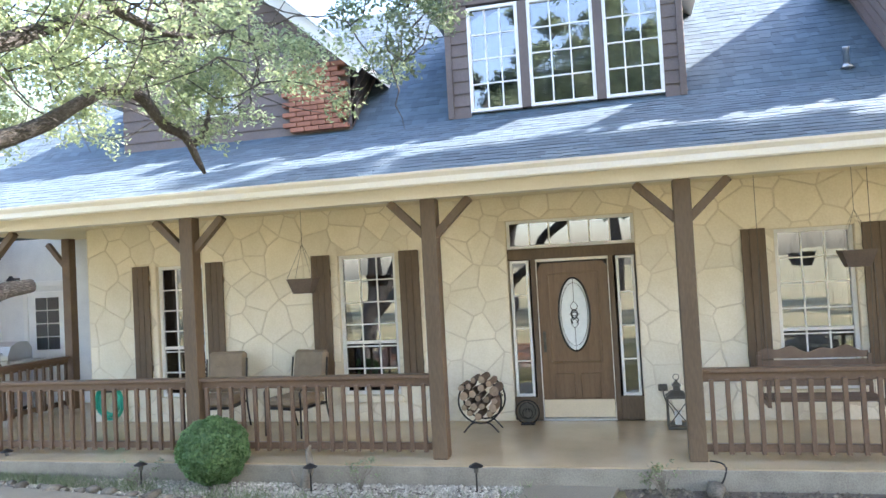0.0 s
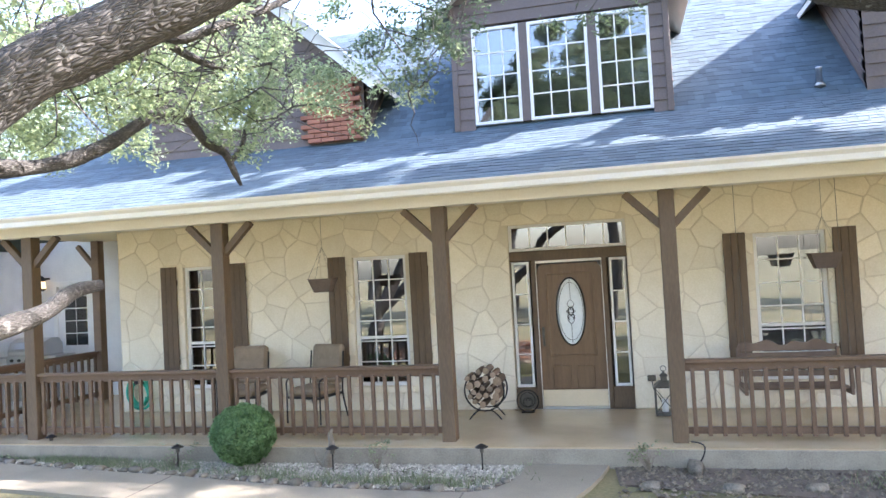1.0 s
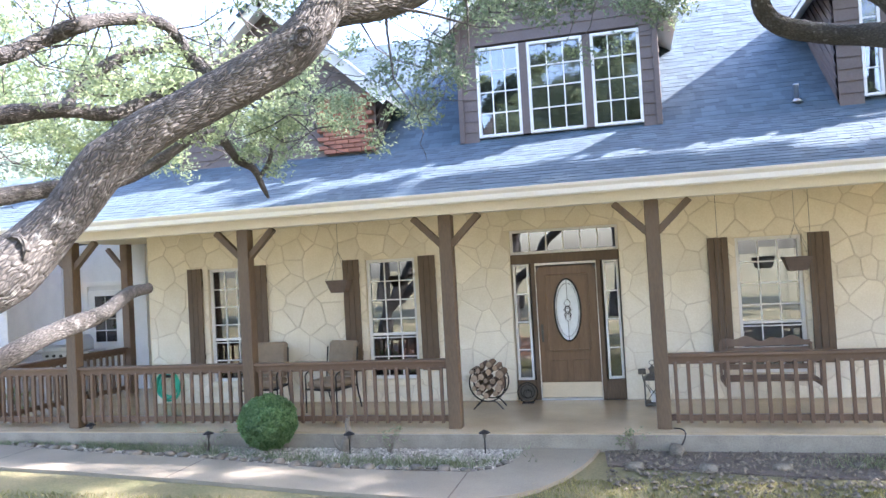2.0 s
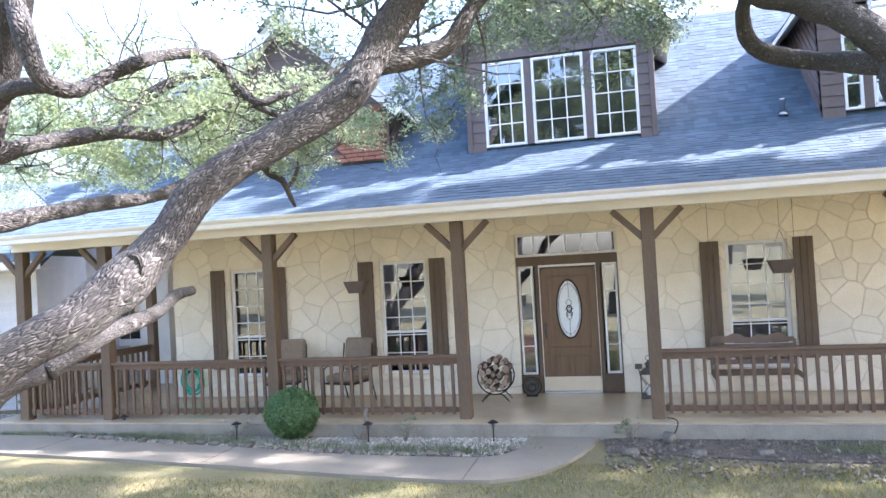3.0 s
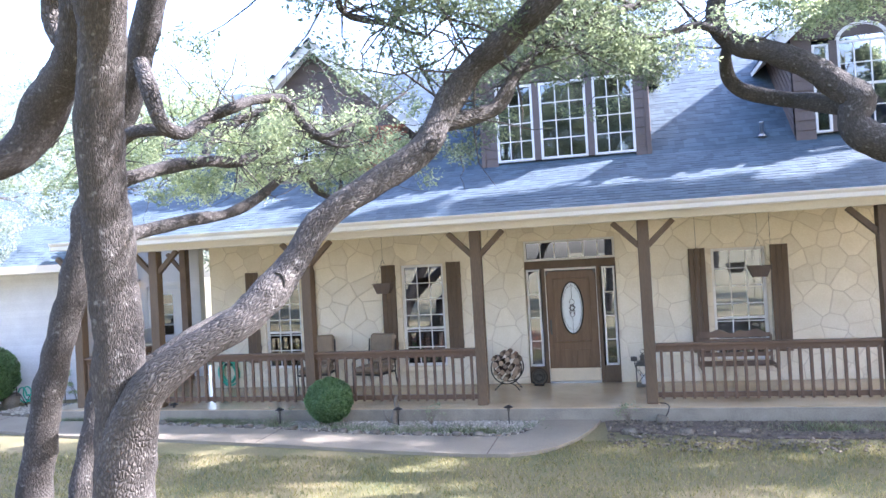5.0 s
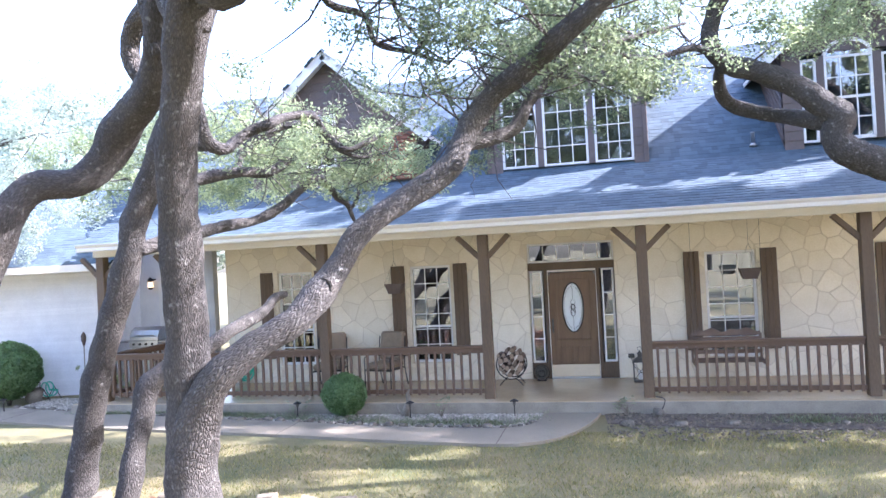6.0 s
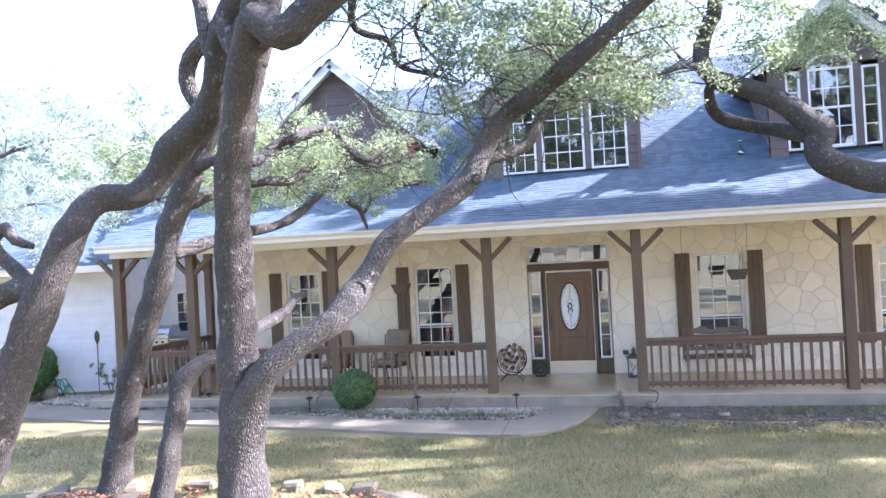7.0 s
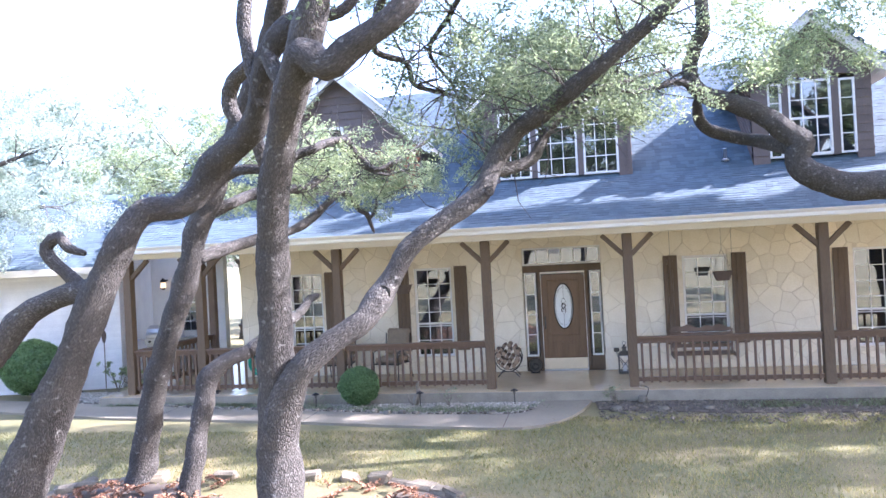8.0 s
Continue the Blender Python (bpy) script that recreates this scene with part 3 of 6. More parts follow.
    for b in ((0.897, 0.906, 0.03, 2.06), (1.814, 1.823, 0.03, 2.06), (0.897, 1.823, 2.06, 2.096)):
        box(bm, b[0], b[1], y - 0.07, y - 0.0, b[2], b[3], 0.002)
    tagged(to_object("door_trim", bm, CREAM), "pale trim strip round the front door", "trim", kind="structure")
    tagged(to_object("door_threshold", boxed(0.895, 1.825, y - 0.09, y + 0.08, 0.0, 0.028, 0.005), STEEL), "metal door threshold", "threshold", kind="structure")
    sash_window("sidelight_1", x0 + 0.02, 0.80, 0.302, 2.09, y, 1, 4, parent_label="narrow sidelight window beside the front door", frame_w=0.035)
    sash_window("sidelight_2", 1.92, x1 - 0.02, 0.302, 2.09, y, 1, 4, parent_label="narrow sidelight window beside the front door", frame_w=0.035)
    sash_window("transom_1", x0, x1, 2.245, 2.62, y, 6, 1, parent_label="six-light transom window above the front door", frame_w=0.04)


def build_porch_frame():
    bm = bmesh.new()
    box(bm, -7.68, X_RIGHT, -0.10, 0.10, 2.80, 2.98, 0.006)
    tagged(to_object("porch_beam", bm, CREAM), "cream painted porch beam along the eaves", "beam", kind="structure")
    tagged(to_object("porch_ceiling", boxed(-7.68, X_RIGHT, 0.102, WALL_Y - 0.02, 2.94, 2.99), CEILING), "cream boarded porch ceiling", "ceiling", kind="structure")
    tagged(to_object("soffit", boxed(-7.68, X_RIGHT, EAVE_Y + 0.03, -0.102, 2.955, 2.99), CEILING), "cream soffit under the eaves", "soffit", kind="structure")
    bm = bmesh.new()
    # fascia with a gutter profile drawn along the eaves
    prof = [(0.03, 2.903), (-0.035, 2.903), (-0.05, 2.92), (-0.05, 2.978), (-0.085, 3.018), (-0.09, 3.043), (0.03, 3.043)]
    a = [bm.verts.new((-7.74, EAVE_Y + p[0], p[1])) for p in prof]
    b = [bm.verts.new((X_RIGHT, EAVE_Y + p[0], p[1])) for p in prof]
    for i in range(len(prof)):
        j = (i + 1) % len(prof)
        bm.faces.new((a[i], a[j], b[j], b[i]))
    bm.faces.new(a[::-1])
    bm.faces.new(b)
    tagged(to_object("gutter", bm, CREAM), "cream metal gutter along the eaves", "gutter", kind="structure")
    for i, x in enumerate(POSTS):
        p = thing("porch_post", (x, 0, 0), "dark brown square timber porch post with knee braces", "post", group="porch posts")
        part("shaft", boxed(-0.085, 0.085, -0.085, 0.085, 0, 2.798, 0.008), BROWN, p)
        for s in (-1, 1):
            bm = bmesh.new()
            beam(bm, (s * 0.06, 0, 2.40), (s * 0.45, 0, 2.785), 0.09, 0.085)
            part("brace", bm, BROWN, p)
    # corner post of the side porch
    p = thing("porch_post", (-7.3, 3.0, 0), "reddish timber post at the back of the side porch", "post", group="porch posts")
    part("shaft", boxed(-0.08, 0.08, -0.08, 0.08, 0, 2.92, 0.008), TEAK, p)
    bm = bmesh.new()
    beam(bm, (-0.05, 0, 2.42), (-0.42, 0, 2.85), 0.08, 0.08)
    part("brace", bm, TEAK, p)


def railing(xa, ya, xb, yb, label="dark brown wooden porch railing with square balusters"):
    d = Vector((xb - xa, yb - ya, 0))
    n = d.length
    r = thing("railing", (xa, ya, 0), label, "railing", group="porch railings")
    r.rotation_euler = (0, 0, math.atan2(d.y, d.x))
    part("top_rail", boxed(0, n, -0.07, 0.07, 0.865, 0.905, 0.006), BROWN_RAIL, r)
    part("sub_rail", boxed(0, n, -0.02, 0.02, 0.775, 0.863, 0.004), BROWN_RAIL, r)
    part("bottom_rail", boxed(0, n, -0.03, 0.03, 0.09, 0.165, 0.005), BROWN_RAIL, r)
    k = max(2, round(n / 0.152))
    first = None
    for i in range(k):
        x = n * (i + 0.5) / k
        if first is None:
            first = part("baluster", boxed(-0.021, 0.021, -0.021, 0.021, 0.07, 0.80, 0.003), BROWN_RAIL, r)
            me = first.data
        else:
            first = new("baluster", me)
            first.parent = r
        first.location = (x, -0.036, 0)
    return r


def shingle_mesh(r, w, h):
    bm = bmesh.new()
    t = 0.008
    vs = [bm.verts.new(p) for p in ((0, 0, 0), (w, 0, 0), (w, h * 1.15, -0.004), (0, h * 1.15, -0.004), (0, 0, t), (w, 0, t), (w, h * 1.15, 0.002), (0, h * 1.15, 0.002))]
    for q in ((4, 5, 6, 7), (0, 1, 5, 4), (0, 4, 7, 3), (1, 2, 6, 5)):
        bm.faces.new([vs[i] for i in q])
    me = bpy.data.meshes.new("shingle")
    bm.to_mesh(me)
    bm.free()
    me.materials.append(SHINGLE_PIECE)
    return me


def shingle_field(name, origin, along, up, length, rise, parent, pieces=0, seed=1, keep=None):
    """Courses of tabs on a roof plane; the first courses as pieces of their own."""
    r = random.Random(seed)
    along, up = Vector(along).normalized(), Vector(up).normalized()
    nrm = along.cross(up).normalized()
    base = Matrix((along, up, nrm)).transposed().to_4x4()
    base.translation = Vector(origin)
    H = 0.125
    quads = []
    made = 0
    kinds = [shingle_mesh(r, w, H) for w in (0.11, 0.16, 0.21)] if pieces else []
    row = 0
    while (row + 0.5) * H < rise:
        x = -r.random() * 0.3
        while x < length:
            w = r.choice((0.11, 0.16, 0.21))
            p = base @ Vector((x + w / 2, row * H, 0))
            if keep is None or keep(p):
                near = pieces and made < pieces and 0 <= row < 9 and -0.2 < p.x < 4.9
                if near:
                    o = new("shingle", kinds[(0.11, 0.16, 0.21).index(w)])
                    o.parent = parent
                    o.matrix_local = base @ Matrix.Translation((x + 0.003, row * H - r.choice((0, 0, 0.018)), 0.004 + r.uniform(0, 0.004)))
                    made += 1
                else:
                    z = 0.004 + r.uniform(0, 0.004)
                    e = row * H - r.choice((0, 0, 0.018))
                    c = [base @ Vector(v) for v in ((x + 0.003, e, z), (x + w - 0.003, e, z), (x + w - 0.003, row * H + 0.16, z - 0.002), (x + 0.003, row * H + 0.16, z - 0.002),
                                                    (x + 0.003, e, z + 0.004), (x + w - 0.003, e, z + 0.004), (x + w - 0.003, row * H + 0.16, z), (x + 0.003, row * H + 0.16, z))]
                    quads.append([tuple(v) for v in c])
            x += w
        row += 1
    if quads:
        o = from_arrays(name, np.array(quads), [(4, 5, 6, 7), (0, 1, 5, 4), (0, 4, 7, 3), (1, 2, 6, 5)], SHINGLE, parent)
        tagged(o, kind="stuff")


def build_roof():
    roof = thing("roof", (0, 0, 0), "slate-grey asphalt shingle roof of the house", "roof", kind="structure")
    bm = bmesh.new()
    y1 = RIDGE_Y
    prof = [(EAVE_Y - 0.03, roof_z(EAVE_Y - 0.03) - 0.012), (KINK_Y, roof_z(KINK_Y) - 0.012), (y1, roof_z(y1) - 0.012), (2 * y1 - EAVE_Y, EAVE_Z - 0.012), (2 * y1 - EAVE_Y, EAVE_Z - 0.10), (y1, roof_z(y1) - 0.12), (KINK_Y, roof_z(KINK_Y) - 0.12), (EAVE_Y + 0.06, roof_z(EAVE_Y + 0.06) - 0.10)]
    a = [bm.verts.new((-7.74, y, z)) for y, z in prof]
    b = [bm.verts.new((X_RIGHT + 0.4, y, z)) for y, z in prof]
    for i in range(len(prof)):
        j = (i + 1) % len(prof)
        bm.faces.new((a[i], a[j], b[j], b[i]))
    bm.faces.new(a[::-1])
    bm.faces.new(b)
    bmesh.ops.recalc_face_normals(bm, faces=bm.faces)
    part("deck", bm, SHINGLE, roof)
    up = Vector((0, 1, PITCH))
    length = (KINK_Y - EAVE_Y) * math.hypot(1, PITCH)
    shingle_field("shingles", (-7.74, EAVE_Y - 0.035, roof_z(EAVE_Y - 0.035) - 0.012), (1, 0, 0), up, X_RIGHT + 8.1, length, roof, pieces=300, seed=4)
    shingle_field("shingles", (-7.74, KINK_Y, roof_z(KINK_Y) - 0.012), (1, 0, 0), (0, 1, STEEP), X_RIGHT + 8.1, (y1 - KINK_Y) * math.hypot(1, STEEP), roof, seed=6)
    bm = bmesh.new()
    lathe(bm, [(0.036, 0), (0.036, 0.26), (0.042, 0.265), (0.042, 0.29), (0.02, 0.29)], (4.79, 2.05, roof_z(2.05) - 0.03), 14)
    lathe(bm, [(0.08, 0.0), (0.04, 0.05)], (4.79, 2.05, roof_z(2.05)), 14)
    tagged(to_object("vent_pipe", bm, STEEL, smooth=True), "grey metal vent pipe on the shingle roof", "vent pipe")
    return roof


def gable_dormer(name, x0, x1, y, z0, eave, pitch, back, label, front_mat, overhang=0.30, win=()):
    """A gabled dormer: front wall with openings, cheeks, two roof slopes, rakes and fascia."""
    d = thing(name, (0, 0, 0), label, "dormer", kind="structure")
    xm = (x0 + x1) / 2
    peak = eave + (x1 - x0) / 2 * pitch
    # front wall from lapped boards, left open at the windows
    wx0, wx1 = min(w[0] for w in win) if win else xm, max(w[1] for w in win) if win else xm
    wz0, wz1 = min(w[2] for w in win) if win else z0, max(w[3] for w in win) if win else z0
    H = 0.17
    z = z0
    while z < peak - 0.05:
        zt = min(z + H, peak - 0.02)
        def xr(zz):
            k = max(0.0, zz - eave) / pitch
            return x0 + k, x1 - k
        a, b = xr(z), xr(zt)
        spans = [(a[0], b[0], a[1], b[1])]
        if win and zt > wz0 + 0.02 and z < wz1 - 0.02:
            spans = [(a[0], b[0], wx0, wx0), (wx1, wx1, a[1], b[1])]
        for p, q, r_, s in spans:
            bm = bmesh.new()
            v = [bm.verts.new(c) for c in ((p, y - 0.016, z), (r_, y - 0.016, z), (s, y, zt), (q, y, zt), (p, y + 0.12, z), (r_, y + 0.12, z), (s, y + 0.12, zt), (q, y + 0.12, zt))]
            for f in ((0, 1, 2, 3), (5, 4, 7, 6), (0, 4, 5, 1), (3, 2, 6, 7), (0, 3, 7, 4), (1, 5, 6, 2)):
                bm.faces.new([v[i] for i in f])
            part("siding_board", bm, front_mat, d)
        z = zt
    # cheeks, with slanting boards
    for s, xx in ((-1, x0), (1, x1)):
        bm = bmesh.new()
        ymax = min(back, roof_y(eave))
        lo, hi = roof_z(y) - 0.05, eave
        xi = xx - s * 0.10
        tri = [(y + 0.001, lo), (y + 0.001, hi), (ymax, hi), (ymax, roof_z(ymax) - 0.05)]
        a = [bm.verts.new((xx, p[0], p[1])) for p in tri]
        b = [bm.verts.new((xi, p[0], p[1])) for p in tri]
        bm.faces.new(a)
        bm.faces.new(b[::-1])
        for i in range(4):
            bm.faces.new((a[i], a[(i + 1) % 4], b[(i + 1) % 4], b[i]))
        bmesh.ops.recalc_face_normals(bm, faces=bm.faces)
        cheek = part("cheek", bm, front_mat, d)
        bm = bmesh.new()
        k = 0
        while k * 0.17 < hi - lo + ymax - y:
            # boards run down toward the front, parallel to the main roof
            zc = lo + 0.10 + k * 0.17
            ya, za = y, zc
            yb = ymax
            zb = zc + (ymax - y) * STEEP
            if zb > hi - 0.02:
                yb = y + (hi - 0.02 - zc) / STEEP
                zb = hi - 0.02
            if yb - ya > 0.15:
                beam(bm, (xx + s * 0.006, ya + 0.02, za), (xx + s * 0.006, yb, zb), 0.016, 0.012, 0.0)
            k += 1
        if bm.faces:
            part("lap", bm, front_mat, cheek)
        else:
            bm.free()
    # roof slopes
    for s in (-1, 1):
        bm = bmesh.new()
        xe = xm + s * ((x1 - x0) / 2 + overhang)
        ze = eave - overhang * pitch
        pts = [(xm, peak), (xe, ze), (xe, ze - 0.09), (xm, peak - 0.11)]
        a = [bm.verts.new((p[0], y - overhang, p[1])) for p in pts]
        b = [bm.verts.new((p[0], back, p[1])) for p in pts]
        for i in range(4):
            j = (i + 1) % 4
            bm.faces.new((a[i], a[j], b[j], b[i]))
        bm.faces.new(a)
        bm.faces.new(b[::-1])
        bmesh.ops.recalc_face_normals(bm, faces=bm.faces)
        slope = part("roof_slope", bm, CREAM, d, "cream boarded overhang under grey shingles")
        up = Vector((-s, 0, pitch))
        ln = math.hypot((x1 - x0) / 2 + overhang, peak - ze)
        start = (xe, y - overhang, ze + 0.004) if s > 0 else (xe, back, ze + 0.004)
        shingle_field("shingles", start, (0, s, 0), up, back - y + overhang, ln, slope, seed=11 + s)
        bm = bmesh.new()
        beam(bm, (xe, y - overhang - 0.012, ze - 0.07), (xm, y - overhang - 0.012, peak - 0.07), 0.03, 0.20, 0.003)
        part("rake_board", bm, WHITE, d, "white rake board")
    bm = bmesh.new()
    box(bm, x0 + 0.12, x1 - 0.12, y + 1.6, y + 1.65, z0, eave)
    box(bm, x0 + 0.12, x1 - 0.12, y + 0.14, y + 1.6, z0 + 0.005, z0 + 0.03)
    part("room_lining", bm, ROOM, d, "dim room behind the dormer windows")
    return d


def arched_window(parent, x0, x1, z0, z1, y):
    win = new("window")
    win.parent = parent
    tagged(win, "white arched window with grilles")
    xm, r = (x0 + x1) / 2, (x1 - x0) / 2
    zs = z1 - r * 0.75
    n = 16
    arc = [(xm - r * math.cos(math.pi * i / n), zs + r * 0.75 * math.sin(math.pi * i / n)) for i in range(n + 1)]
    loop = [(x0, z0)] + arc + [(x1, z0), (x0, z0)]
    bm = bmesh.new()
    for a, b in zip(loop, loop[1:]):
        beam(bm, (a[0], y, a[1]), (b[0], y, b[1]), 0.07, 0.06, 0.0)
    part("window_frame", bm, WHITE, win)
    bm = bmesh.new()
    for i in (1, 2):
        x = x0 + (x1 - x0) * i / 3
        box(bm, x - 0.01, x + 0.01, y - 0.012, y + 0.012, z0, zs)
    for k in range(1, 5):
        z = z0 + (zs - z0) * k / 4
        t = 0.022 if k in (2, 4) else 0.01
        box(bm, x0, x1, y - 0.0105, y + 0.0105, z - t, z + t)
    for a in (60, 120):
        beam(bm, (xm, y, zs), (xm + r * math.cos(radians(a)), y, zs + r * 0.75 * math.sin(radians(a))), 0.018, 0.018, 0.0)
    part("muntin", bm, WHITE, win)
    bm = bmesh.new()
    vs = [bm.verts.new((p[0], y + 0.004, p[1])) for p in loop[:-1]]
    bm.faces.new(vs)
    g = part("pane", bm, PANE, win)
    g.visible_shadow = False


def build_dormers():
    # middle dormer with three grilled windows
    y = 1.88
    wz0, wz1 = 4.11, 5.53
    wins = ((0.16, 0.85), (0.97, 1.82), (1.94, 2.66))
    d = gable_dormer("dormer", -0.15, 2.92, y, roof_z(y) - 0.02, 5.98, 0.90, 5.4, "taupe sided gable dormer with three grilled windows", SIDING, win=[(0.16, 2.66, wz0, wz1)])
    bm = bmesh.new()
    for a, b in ((0.85, 0.97), (1.82, 1.94)):
        box(bm, a, b, y - 0.02, y + 0.10, wz0, wz1, 0.004)
    part("mullion", bm, SIDING, d)
    bm = bmesh.new()
    for xx in (-0.15, 2.84):
        box(bm, xx, xx + 0.08, y - 0.035, y - 0.017, roof_z(y) - 0.01, 5.9, 0.003)
    part("corner_board", bm, SIDING, d)
    for a, b in wins:
        sash_window("window", a, b, wz0, wz1, y + 0.02, 3, 4, parent_label="white grilled dormer window", frame_w=0.045, parent=d)
    # right dormer with an arched window between two narrow ones
    y = 1.90
    d = gable_dormer("dormer", 5.30, 7.54, y, roof_z(y) - 0.02, 6.0, 0.88, 5.4, "taupe sided gable dormer with arched window", SIDING, overhang=0.32, win=[(5.62, 7.24, 4.16, 5.70)])
    bm = bmesh.new()
    for a, b in ((5.88, 6.01), (6.80, 6.94)):
        box(bm, a, b, y - 0.02, y + 0.10, 4.16, 5.70, 0.004)
    part("mullion", bm, SIDING, d)
    sash_window("window", 5.62, 5.88, 4.16, 5.66, y + 0.02, 1, 4, parent_label="narrow white grilled window", frame_w=0.04, parent=d)
    sash_window("window", 6.94, 7.24, 4.18, 5.66, y + 0.02, 1, 4, parent_label="narrow white grilled window", frame_w=0.04, parent=d)
    arched_window(d, 6.02, 6.79, 4.20, 5.95, y + 0.02)
    # upper gable at the left part of the roof
    d = gable_dormer("upper_gable", -5.25, -1.55, 1.90, roof_z(1.90) - 0.05, 5.17, 0.88, 5.6, "taupe sided upper gable above the porch roof", SIDING, overhang=0.30)
    sash_window("window", -3.95, -3.30, 4.45, 5.55, 1.85, 2, 3, parent_label="white grilled gable window", frame_w=0.05, parent=d)
    # brick side of the upper storey
    b = new("brick_return")
    b.parent = d
    tagged(b, "red brick corner of the upper gable")
    first = None
    for row in range(13):
        for k in range(4):
            if first is None:
                first = part("brick", boxed(0, 0.21, 0, 0.1, 0, 0.062, 0.004), BRICK, b)
                me = first.data
            else:
                first = new("brick", me)
                first.parent = b
            first.location = (-2.45 + k * 0.22 - (row % 2) * 0.11, 1.79, 4.09 + row * 0.073)


build_ground()
build_floor()
FRONT = build_walls()
build_front_windows()
build_entry()
build_porch_frame()
for a, b in zip(POSTS, POSTS[1:]):
    if a == 0.0:
        continue
    railing(a + 0.088, 0, b - 0.088, 0)
railing(-7.55, 0.09, -7.32, 2.9, "dark brown wooden side railing of the porch")
# back railing is added to darken the bright gap through the breezeway
railing(-7.9, 6.3, -5.98, 6.3, "dark brown wooden railing added at the breezeway's back to darken its gap")
ROOF = build_roof()
build_dormers()

# ---- left wing ----


def build_wing():
    """A white-painted wing, turned a little toward the lawn, behind the end of the porch."""
    w = thing("garage_wing", (-9.2, 2.0, 0), "white painted brick wing with grey shingle roof", "building")
    w.rotation_euler = (0, 0, radians(15))
    part("wall", boxed(-16, 0, 0, 0.25, GROUND_Z - 0.2, 2.85), WHITE_BRICK, w)
    part("end_wall", boxed(-0.25, 0, 0.252, 6, GROUND_Z - 0.2, 2.85), WHITE_BRICK, w)
    bm = bmesh.new()
    prof = [(-0.55, 2.72), (3.2, 4.75), (7.0, 2.72), (7.0, 2.60), (3.2, 4.62), (-0.55, 2.60)]
    a = [bm.verts.new((-16.3, p[0], p[1])) for p in prof]
    b = [bm.verts.new((0.4, p[0], p[1])) for p in prof]
    for i in range(6):
        bm.faces.new((a[i], a[(i + 1) % 6], b[(i + 1) % 6], b[i]))
    bm.faces.new(a[::-1])
    bm.faces.new(b)
    bmesh.ops.recalc_face_normals(bm, faces=bm.faces)
    roof = part("roof", bm, SHINGLE, w, "grey shingle roof")
    shingle_field("shingles", (-16.3, -0.57, 2.725), (1, 0, 0), (0, 3.75, 2.03), 16.7, 4.2, roof, seed=21)
    part("fascia", boxed(-16.3, 0.4, -0.60, -0.56, 2.56, 2.72, 0.004), CREAM, w, "cream fascia")
    part("soffit", boxed(-16.3, 0.4, -0.56, 0.0, 2.56, 2.60), CREAM, w)
    for r in range(36):
        z = GROUND_Z + 0.02 + r * 0.076
        part("brick_course", boxed(-15.9, -0.01, -0.006, 0.0, z, z + 0.066), WHITE_BRICK, w)
    rec = tagged(to_object("wall_recess", boxed(-9.3, -7.25, 3.5, 3.7, -0.1, 3.0), WHITE_BRICK), "white painted wall at the back of the side porch", "wall", kind="structure")
    d = thing("door_2", (-8.2, 3.5, 0.0), "white half-glazed side door", "door", kind="structure")
    part("leaf", boxed(-0.42, 0.42, -0.045, -0.002, 0.0, 2.03, 0.006), WHITE, d)
    for i in range(2):
        for j in range(4):
            part("pane", boxed(-0.25 + i * 0.26, -0.01 + i * 0.26, -0.052, -0.047, 0.98 + j * 0.24, 1.20 + j * 0.24), PANE, d)
    bm = bmesh.new()
    box(bm, -0.52, -0.422, -0.06, -0.002, 0, 2.12, 0.004)
    box(bm, 0.422, 0.52, -0.06, -0.002, 0, 2.12, 0.004)
    box(bm, -0.52, 0.52, -0.06, -0.002, 2.122, 2.22, 0.004)
    part("door_trim", bm, WHITE, d)
    tagged(to_object("ceiling_side", boxed(-7.7, -5.96, WALL_Y - 0.015, 6.4, 2.94, 2.99), CEILING), "cream boarded ceiling of the side porch", "ceiling", kind="structure")
    lan = thing("wall_lantern", (-8.85, 3.32, 2.05), "small dark wall lantern with yellow glass", "lantern")
    bm = bmesh.new()
    lathe(bm, [(0.03, 0), (0.07, 0.04), (0.055, 0.2), (0.09, 0.21), (0.02, 0.30)], sides=8)
    box(bm, -0.03, 0.03, 0.0, 0.178, 0.22, 0.26)
    part("body", bm, IRON, lan)
    part("glass", lathe(bmesh.new(), [(0.072, 0.05), (0.06, 0.19)], sides=8), LAMP_GLOW, lan, "yellow lit glass")


# ---- trees ----


def tree(name, at, label, limbs, group="oaks"):
    """Trunk and limbs from knots of (x, y, z, r), each a part."""
    t = thing(name, at, label, "tree", group=group)
    inv = Matrix.Translation(Vector(at)).inverted()
    for nm, knots, sides in limbs:
        bm = tube(bmesh.new(), knots, sides, 0.07, 0.16)
        bmesh.ops.transform(bm, matrix=inv, verts=bm.verts)
        part(nm, bm, BARK, t, smooth=True)
    return t


def twigs(t, at, starts, seed, n=3, length=0.8, r0=0.012):
    """Crooked twigs that fan out from points on the limbs."""
    r = random.Random(seed)
    bm = bmesh.new()
    ends = []
    for s in starts:
        for _ in range(n):
            d = Vector((r.uniform(-1, 1), r.uniform(-1, 1), r.uniform(-0.5, 0.9))).normalized()
            p = Vector(s) - Vector(at)
            k = [(*p, r0)]
            for i in range(4):
                d = (d + Vector((r.uniform(-0.6, 0.6), r.uniform(-0.6, 0.6), r.uniform(-0.4, 0.5)))).normalized()
                p = p + d * length / 4 * r.uniform(0.7, 1.3)
                k.append((*p, r0 * (0.8 - 0.19 * i)))
            tube(bm, k, 4, 0)
            ends.append(tuple(p + Vector(at)))
    tagged(part("twig_spray", bm, BARK, t), kind="stuff")
    return ends


